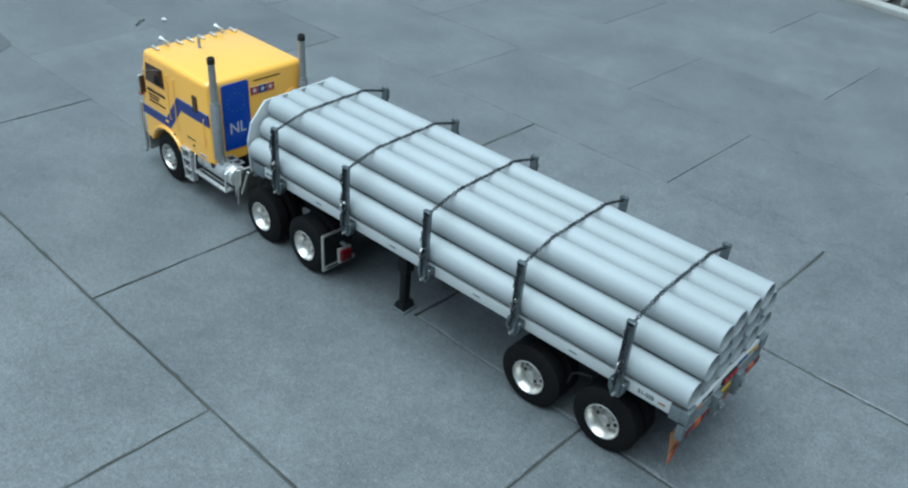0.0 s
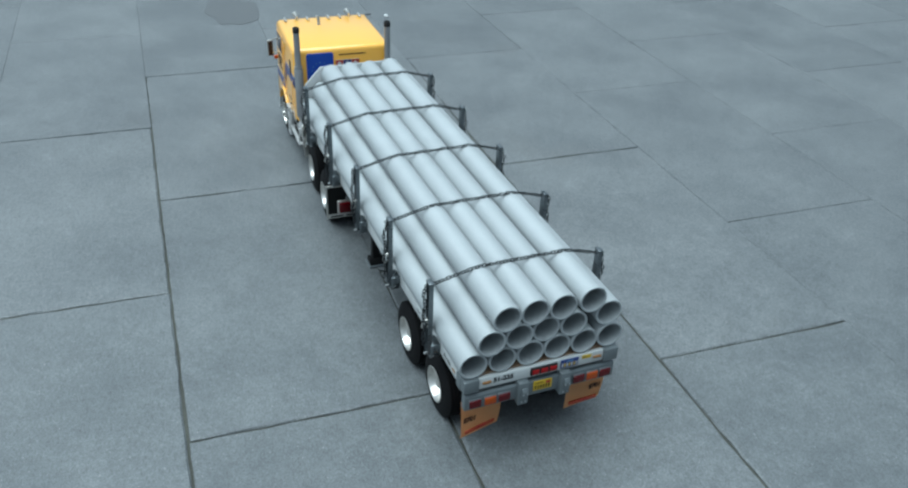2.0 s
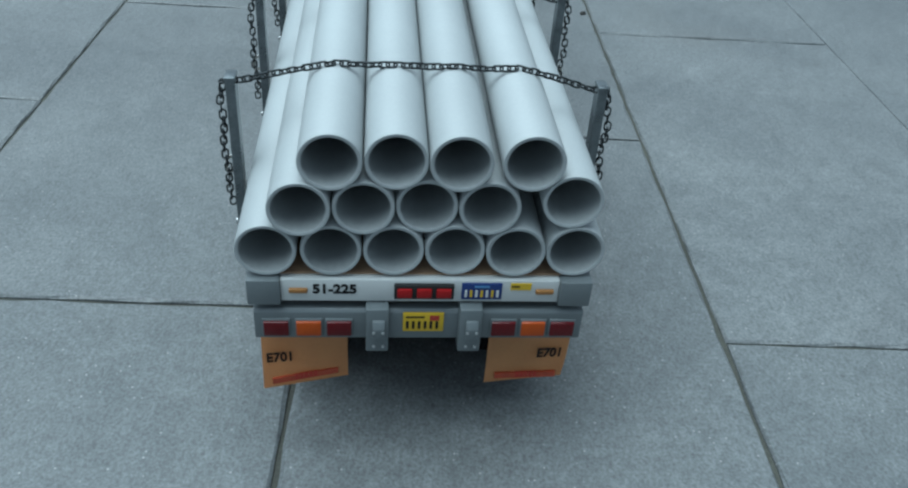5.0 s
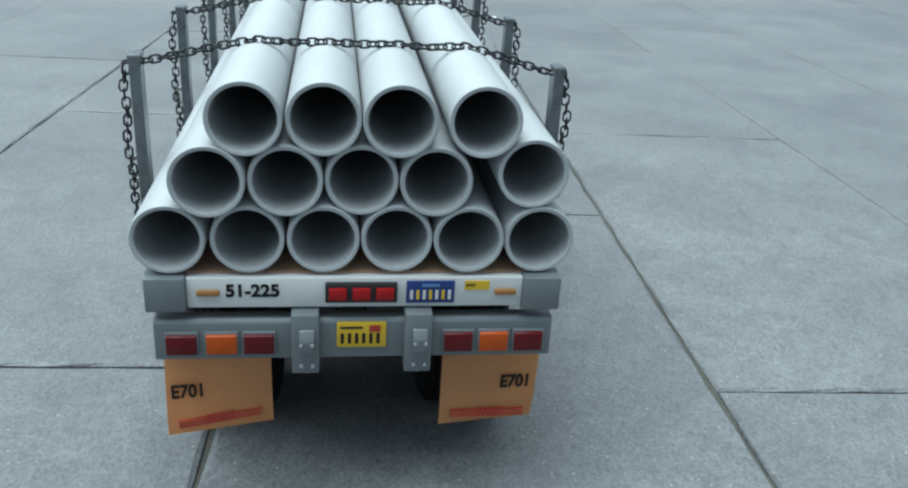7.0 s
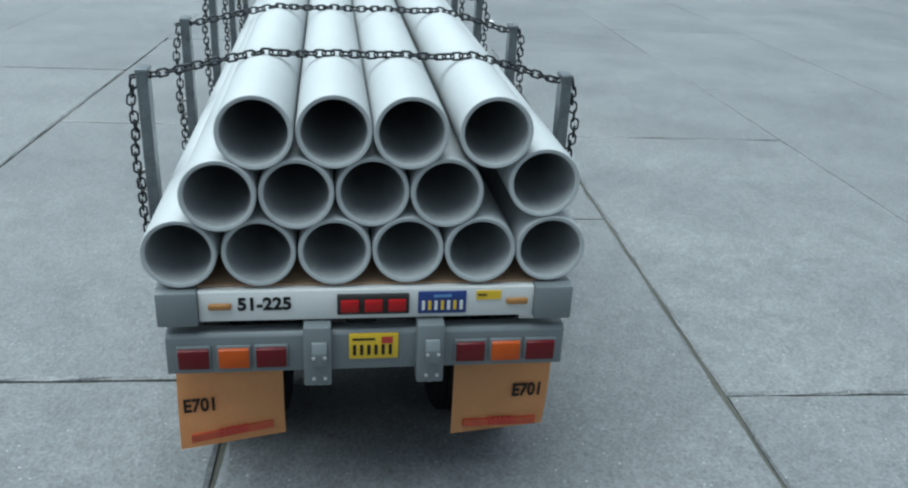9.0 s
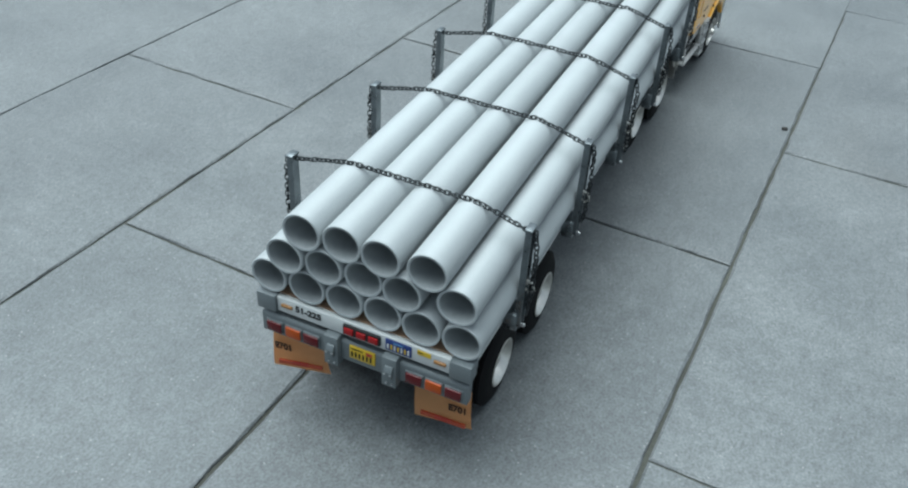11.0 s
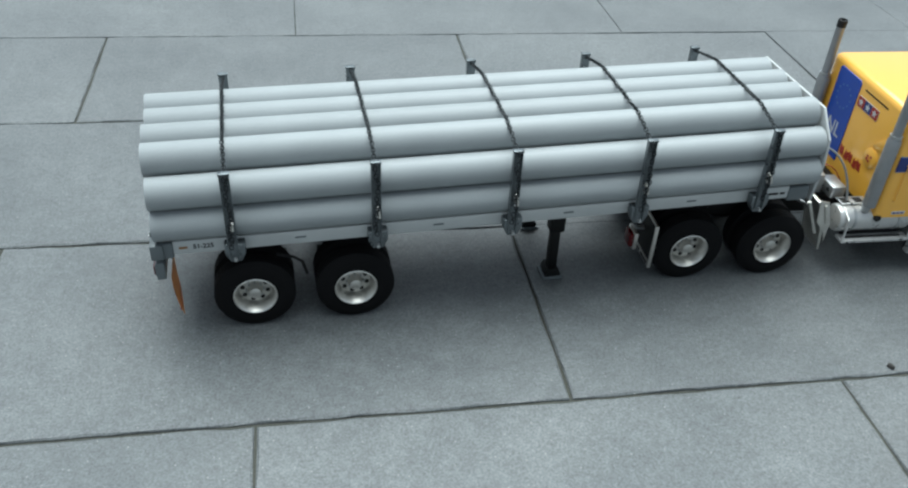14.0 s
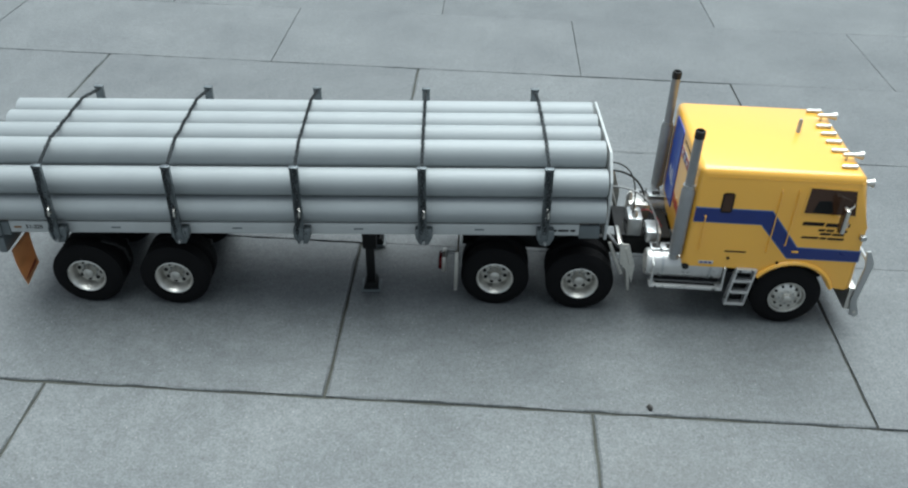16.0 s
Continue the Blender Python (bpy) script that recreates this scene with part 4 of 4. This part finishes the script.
# rear wall of the cab: film, lettering, stickers
RX = 0.7325
blue = part("blue_panel", prism([(0.0640, 0.0960), (0.0160, 0.0960), (0.0160, 0.2000), (0.0190, 0.2030), (0.0610, 0.2030), (0.0640, 0.2000)], "yz", RX - 0.0012, RX + 0.001, 0.0002, 1), M_BLUE, cab, "blue rear panel with pale letters")
lettering("letters", "NL", 0.0260, M_WHITE, cab, face_back(RX - 0.0013, 0.0400, 0.1300), "pale country letters", 0.9, 0.0)
for k in range(12):
    t = 2 * math.pi * k / 12
    part("star", cyl("x", (0, 0.0400 + 0.0145 * math.sin(t), 0.1720 + 0.0145 * math.cos(t)), 0.0012, RX - 0.0015, RX - 0.0008, 5), M_LTBLUE, cab)
part("print_bar", box(RX - 0.0005, RX + 0.001, -0.0420, 0.0060, 0.1965, 0.1982), M_INK, cab)
lg = part("sticker", box(RX - 0.0006, RX + 0.001, -0.0305, 0.0120, 0.1750, 0.1880), M_WHITE, cab, "white sticker with red and blue shapes")
for y, mat, r in ((0.0055, M_RED_PRINT, 0.0070), (-0.0090, M_STRIPE, 0.0070), (-0.0235, M_RED_PRINT, 0.0068)):
    part("sticker_patch", box(RX - 0.0009, RX + 0.0, y - r, y + r, 0.1755, 0.1875), mat, cab)
    star = []
    for k in range(10):
        t, q = math.pi * k / 5, (0.0050 if k % 2 == 0 else 0.0021)
        star.append((y + q * math.sin(t), 0.1815 + q * math.cos(t)))
    part("sticker_shape", prism(star, "yz", RX - 0.0012, RX - 0.0007), M_WHITE, cab)
for k in range(5):
    ya, zz, lean = -0.0340 + 0.0098 * k, (0.1085, 0.1070, 0.1090, 0.1075, 0.1088)[k], (0.0016, -0.0012, 0.0008, -0.0018, 0.0012)[k]
    part("print_bar", prism([(ya, zz), (ya + 0.0080, zz + 0.0006), (ya + 0.0080 + lean, zz + 0.0125), (ya + 0.0046, zz + 0.0095), (ya + 0.0010 + lean, zz + 0.0120)], "yz", RX - 0.0005, RX + 0.001), M_RED_PRINT, cab)
bd = part("badge", lathe([(RX - 0.0022, 0.0), (RX - 0.0022, 0.0110), (RX - 0.0012, 0.0125), (RX + 0.001, 0.0128)], "x", (0, -0.0440, 0.1340), 24), M_YELLOW, cab, "raised round yellow badge")
for dy, dz in ((0.003, 0.002), (-0.003, 0.003), (0.0, -0.003), (0.004, -0.002)):
    part("badge_mark", box(RX - 0.0026, RX - 0.002, -0.0440 + dy - 0.0016, -0.0440 + dy + 0.0016, 0.1340 + dz - 0.0016, 0.1340 + dz + 0.0016), M_RED_PRINT, cab)
part("rear_vent", prism([(-0.040, 0.150), (-0.058, 0.168), (-0.070, 0.168), (-0.060, 0.150)], "yz", RX - 0.0015, RX + 0.001, 0.0005), M_YELLOW, cab)

# coupling gear between cab and trailer
part("gear_plate", box(0.6600, 0.7280, -0.0340, 0.0340, 0.0780, 0.0830, 0.0008), M_BLACK, tractor)
part("coupling_plate", prism([(0.5300, 0.0780), (0.5300, 0.0960), (0.6000, 0.0990), (0.6150, 0.0960), (0.6150, 0.0780)], "xz", -0.0280, 0.0280, 0.001), M_BLACK, tractor)
part("valve_box", box(0.6720, 0.6900, -0.0360, -0.0060, 0.0830, 0.1080, 0.0020), M_SATIN, tractor, "silver valve box")
part("valve_box", box(0.6940, 0.7120, -0.0500, -0.0200, 0.0830, 0.0990, 0.0020), M_SATIN, tractor, "silver valve box")
part("valve_box", box(0.6780, 0.7050, 0.0060, 0.0350, 0.0830, 0.1040, 0.0020), M_CHROME, tractor, "bright valve box")
for y, z in ((-0.012, 0.112), (-0.030, 0.112), (0.020, 0.108)):
    part("fitting", lathe([(z - 0.006, 0.0035), (z, 0.0035), (z + 0.003, 0.0022), (z + 0.006, 0.0022), (z + 0.006, 0.0)], "z", (0.6800, y, 0), 12), M_CHROME, tractor)
part("cross_tube", cyl("y", (0.6780, 0, 0.0700), 0.0100, -0.0300, 0.0300, 16, 0.002), M_BLACK, tractor)
part("hose", tube(arc((0.6380, -0.0300, 0.1480), (0.7020, -0.0420, 0.1640), (0.7060, -0.0650, 0.0900), 18), 0.0013, 8), M_HOSE, tractor, "pale grey air hose")
part("hose", tube(arc((0.6380, 0.0200, 0.1420), (0.6900, 0.0200, 0.1500), (0.7000, 0.0150, 0.1000), 16), 0.0013, 8), M_BLACK, tractor, "black air hose")
part("hose", tube(arc((0.6380, -0.0100, 0.1700), (0.6820, -0.0150, 0.1800), (0.6780, -0.0250, 0.1100), 18), 0.0009, 8), M_BLACK, tractor, "black air hose")
for x, y, z in ((0.6718, -0.0280, 0.0990), (0.6718, -0.0140, 0.0930), (0.6938, -0.0420, 0.0920), (0.6938, -0.0290, 0.0900)):
    part("valve_port", cyl("x", (0, y, z), 0.0026, x - 0.0012, x + 0.0008, 10), M_HOLE, tractor)
part("wire", tube(arc((0.6900, -0.0150, 0.1080), (0.7000, -0.0250, 0.1220), (0.7150, -0.0300, 0.0950), 14), 0.0006, 6), M_WIRE, tractor, "thin red wire")
for x in (0.5125, 0.6160):
    part("axle", cyl("y", (x, 0, 0.0415), 0.0065, -0.07, 0.07, 14), M_BLACK, tractor)
    part("differential", lathe([(-0.014, 0.0), (-0.013, 0.010), (0.0, 0.015), (0.013, 0.010), (0.014, 0.0)], "y", (x, 0, 0.0415), 16), M_BLACK, tractor)
part("axle", cyl("y", (0.8655, 0, 0.0415), 0.005, -0.075, 0.075, 14), M_BLACK, tractor)
part("engine_tray", box(0.7400, 0.9150, -0.0550, 0.0550, 0.0480, 0.0765, 0.004), M_BLACK, tractor)

# ---------------------------------------------------------------- small things on the paving
def rock(name, center, size, seed, mat, label, category, group=""):
    bm = bmesh.new()
    bmesh.ops.create_icosphere(bm, subdivisions=3, radius=1)
    for v in bm.verts:
        d = 1 + 0.35 * noise.noise(v.co * 1.3 + Vector((seed * 3.1, seed, 0))) + 0.12 * noise.noise(v.co * 4 + Vector((seed, 0, 5)))
        v.co = Vector((v.co.x * size[0], v.co.y * size[1], max(v.co.z, -0.55) * size[2])) * d
    low = min(v.co.z for v in bm.verts)
    for v in bm.verts:
        v.co.z -= low
    ob = link_mesh(name, bm, mat, None)
    ob.matrix_world = pose(*center, 0, 0, seed * 40)
    return tagged(ob, label, category, group)


rock("pebble", (0.6600, 0.0100, -0.0003), (0.0042, 0.003, 0.0028), 3, M_PEBBLE, "tiny dark pebble lying on the paving", "pebble")
rock("pebble", (1.533, -0.040, -0.0003), (0.007, 0.005, 0.004), 5, M_WHITE, "small white pebble lying on the paving", "pebble")
part_twig = link_mesh("twig", tube([(1.535, 0.030, 0.002), (1.552, 0.012, 0.004), (1.560, -0.004, 0.002)], 0.0015, 6), M_PEBBLE)
tagged(part_twig, "thin dark twig lying on the paving", "twig")


patch = []
for k in range(40):
    t = 2 * math.pi * k / 40
    q = 1 + 0.28 * noise.noise(Vector((math.cos(t) * 1.6, math.sin(t) * 1.6, 3.3)))
    patch.append((1.67 + 0.13 * q * math.cos(t), 0.356 + 0.07 * q * math.sin(t)))
tagged(link_mesh("damp_patch", prism(patch, "xy", -0.001, 0.0008), M_STAIN), "dark damp patch on the paving", "damp patch", kind="structure")


def edge_y(x):
    """Where the paving stops on its planted side."""
    return -1.640 - 0.150 * (x - 0.40)


rk = random.Random(21)
for k in range(9):
    x0 = -1.2 + 0.6 * k
    x1 = x0 + 0.594
    h = 0.018 + rk.uniform(-0.003, 0.003)
    kb = prism([(x0, edge_y(x0)), (x1, edge_y(x1)), (x1, edge_y(x1) - 0.045), (x0, edge_y(x0) - 0.045)], "xy", -0.01, h, 0.005)
    kb = link_mesh("kerb_stone", kb, M_STONE)
    tagged(kb, "pale weathered kerb stone along the planted edge", "kerb", "kerb stones", "structure")
bed = prism([(-1.2, edge_y(-1.2) - 0.045), (4.2, edge_y(4.2) - 0.045), (4.2, -6.0), (-1.2, -6.0)], "xy", -0.010, 0.006)
tagged(link_mesh("planting_bed", bed, M_SOIL), "dark soil of the planted edge", "soil", kind="structure")
rock("garden_stone", (0.50, -1.745, 0.004), (0.050, 0.035, 0.030), 1, M_STONE, "pale weathered stone behind the kerb", "stone", "edge stones")
rock("garden_stone", (0.39, -1.730, 0.004), (0.045, 0.030, 0.036), 2, M_STONE, "pale weathered stone behind the kerb", "stone", "edge stones")

rl = random.Random(9)
verts, faces = [], []
for k in range(5200):
    x = rl.uniform(0.55, 4.1)
    y = edge_y(x) - 0.055 - rl.random() ** 1.5 * 0.7
    h, a, w = rl.uniform(0.02, 0.075), rl.uniform(0, 6.28), rl.uniform(0.005, 0.013)
    dx, dy = math.cos(a), math.sin(a)
    b = len(verts)
    verts += [(x - dy * w * 0.4, y + dx * w * 0.4, 0.003), (x + dy * w * 0.4, y - dx * w * 0.4, 0.003), (x + dx * h * 0.4 + dy * w, y + dy * h * 0.4 - dx * w, h * 0.6), (x + dx * h * 0.9, y + dy * h * 0.9, h), (x + dx * h * 0.4 - dy * w, y + dy * h * 0.4 + dx * w, h * 0.6)]
    faces.append((b, b + 1, b + 2, b + 3, b + 4))
me = bpy.data.meshes.new("border_plants")
me.from_pydata(verts, [], faces)
me.materials.append(M_LEAF)
tagged(new("border_plants", me), "low green plants behind the pale kerb", "plants", kind="stuff")

# ---------------------------------------------------------------- paving
me = bpy.data.meshes.new("ground")
me.from_pydata([(-300, -300, -0.003), (300, -300, -0.003), (300, 300, -0.003), (-300, 300, -0.003)], [], [(0, 1, 2, 3)])
me.materials.append(M_SAND)
ground = tagged(new("ground", me), "dark sandy ground showing in the paving joints", "ground", kind="structure")

SL, SW, GAP = 0.6, 0.3, 0.0020


def slab_mesh(seed, length, tight=False, narrow_edge=False):
    """A slab with softly chipped upper edges; the last option narrows the joint on its lower long side."""
    r = random.Random(seed)
    bm = bmesh.new()
    lx, ly = length / 2 - (0.0005 if tight else GAP / 2), SW / 2 - (0.0002 if tight else GAP / 2)
    wear = 0.28 if tight else 1.0
    nx, ny = 26, 13
    outer, inner = [], []
    path = [(-1 + 2 * i / nx, -1) for i in range(nx)] + [(1, -1 + 2 * i / ny) for i in range(ny)] + [(1 - 2 * i / nx, 1) for i in range(nx)] + [(-1, 1 - 2 * i / ny) for i in range(ny)]
    for u, v in path:
        soft = 0.25 if narrow_edge and v == -1 else 1.0
        wx, wy = wear * r.uniform(0, 0.0016), soft * wear * wear * r.uniform(0, 0.0016)
        ox, oy = u * (lx - wx), v * (ly - wy + (0.0008 if soft < 1 else 0.0))
        c = soft * wear * r.uniform(0.0006, 0.0032)
        outer.append(bm.verts.new((ox, oy, soft * wear * (-0.0009 - r.uniform(0, 0.0010)))))
        inner.append(bm.verts.new((ox - math.copysign(c, u) if abs(u) == 1 else ox, oy - math.copysign(c, v) if abs(v) == 1 else oy, 0)))
    low = [bm.verts.new((o.co.x, o.co.y, -0.02)) for o in outer]
    n = len(path)
    for i in range(n):
        j = (i + 1) % n
        bm.faces.new((low[i], low[j], outer[j], outer[i]))
        bm.faces.new((outer[i], outer[j], inner[j], inner[i]))
    bm.faces.new(inner)
    me = bpy.data.meshes.new("paving_slab")
    bmesh.ops.recalc_face_normals(bm, faces=bm.faces)
    bm.to_mesh(me)
    bm.free()
    me.materials.append(M_SLAB)
    return me


SLABS = [slab_mesh(100 + k, SL) for k in range(6)]
EDGED = [slab_mesh(300 + k, SL, False, True) for k in range(6)]
TIGHT = [slab_mesh(200 + k, SL, True) for k in range(6)]   # dust-filled joints away from the truck


def joint_offset(band):
    return 0.305 + (0.0145 if band > 0 else 0.008) * band - (0.3 if band % 2 else 0.0)


rs = random.Random(77)
far_v, far_f = [], []
for band in range(-20, 20):
    for k in range(-9, 12):
        x, y = joint_offset(band) + SL * k + SL / 2, SW * band + SW / 2
        tilt = (rs.uniform(-0.08, 0.08), rs.uniform(-0.06, 0.06))
        if y - 0.16 < edge_y(x) - 0.3:
            continue
        if -1.6 < x < 3.4 and -2.1 < y < 2.4:
            narrowed_low = band == -1 or (band == 1 and 0.2 < x < 1.0)   # joint narrowed on one long side; under the trailer this stands for shade
            narrowed_high = band == 0 and 0.5 < x < 0.7
            o = new("paving_slab", (TIGHT if band <= -2 or band >= 3 or x > 1.1 else EDGED if narrowed_low or narrowed_high else SLABS)[rs.randrange(6)])
            o.parent = ground
            o.matrix_basis = pose(x, y, -rs.uniform(0.0, 0.0005), tilt[0] * 0.6, tilt[1] * 0.6, (0 if narrowed_low else 180 if narrowed_high else rs.choice((0, 180))) + rs.uniform(-0.05, 0.05))
        else:
            a, b, n0 = SL / 2 - GAP / 2, SW / 2 - GAP / 2, len(far_v)
            far_v += [(x - a, y - b, 0), (x + a, y - b, 0), (x + a, y + b, 0), (x - a, y + b, 0), (x - a, y - b, -0.02), (x + a, y - b, -0.02), (x + a, y + b, -0.02), (x - a, y + b, -0.02)]
            far_f += [tuple(n0 + i for i in f) for f in ((0, 1, 2, 3), (4, 5, 1, 0), (5, 6, 2, 1), (6, 7, 3, 2), (7, 4, 0, 3))]
me = bpy.data.meshes.new("far_paving")
me.from_pydata(far_v, [], far_f)
me.materials.append(M_SLAB)
far = new("far_paving", me)
far.parent = ground
tagged(far, "more weathered grey concrete paving slabs", kind="stuff")
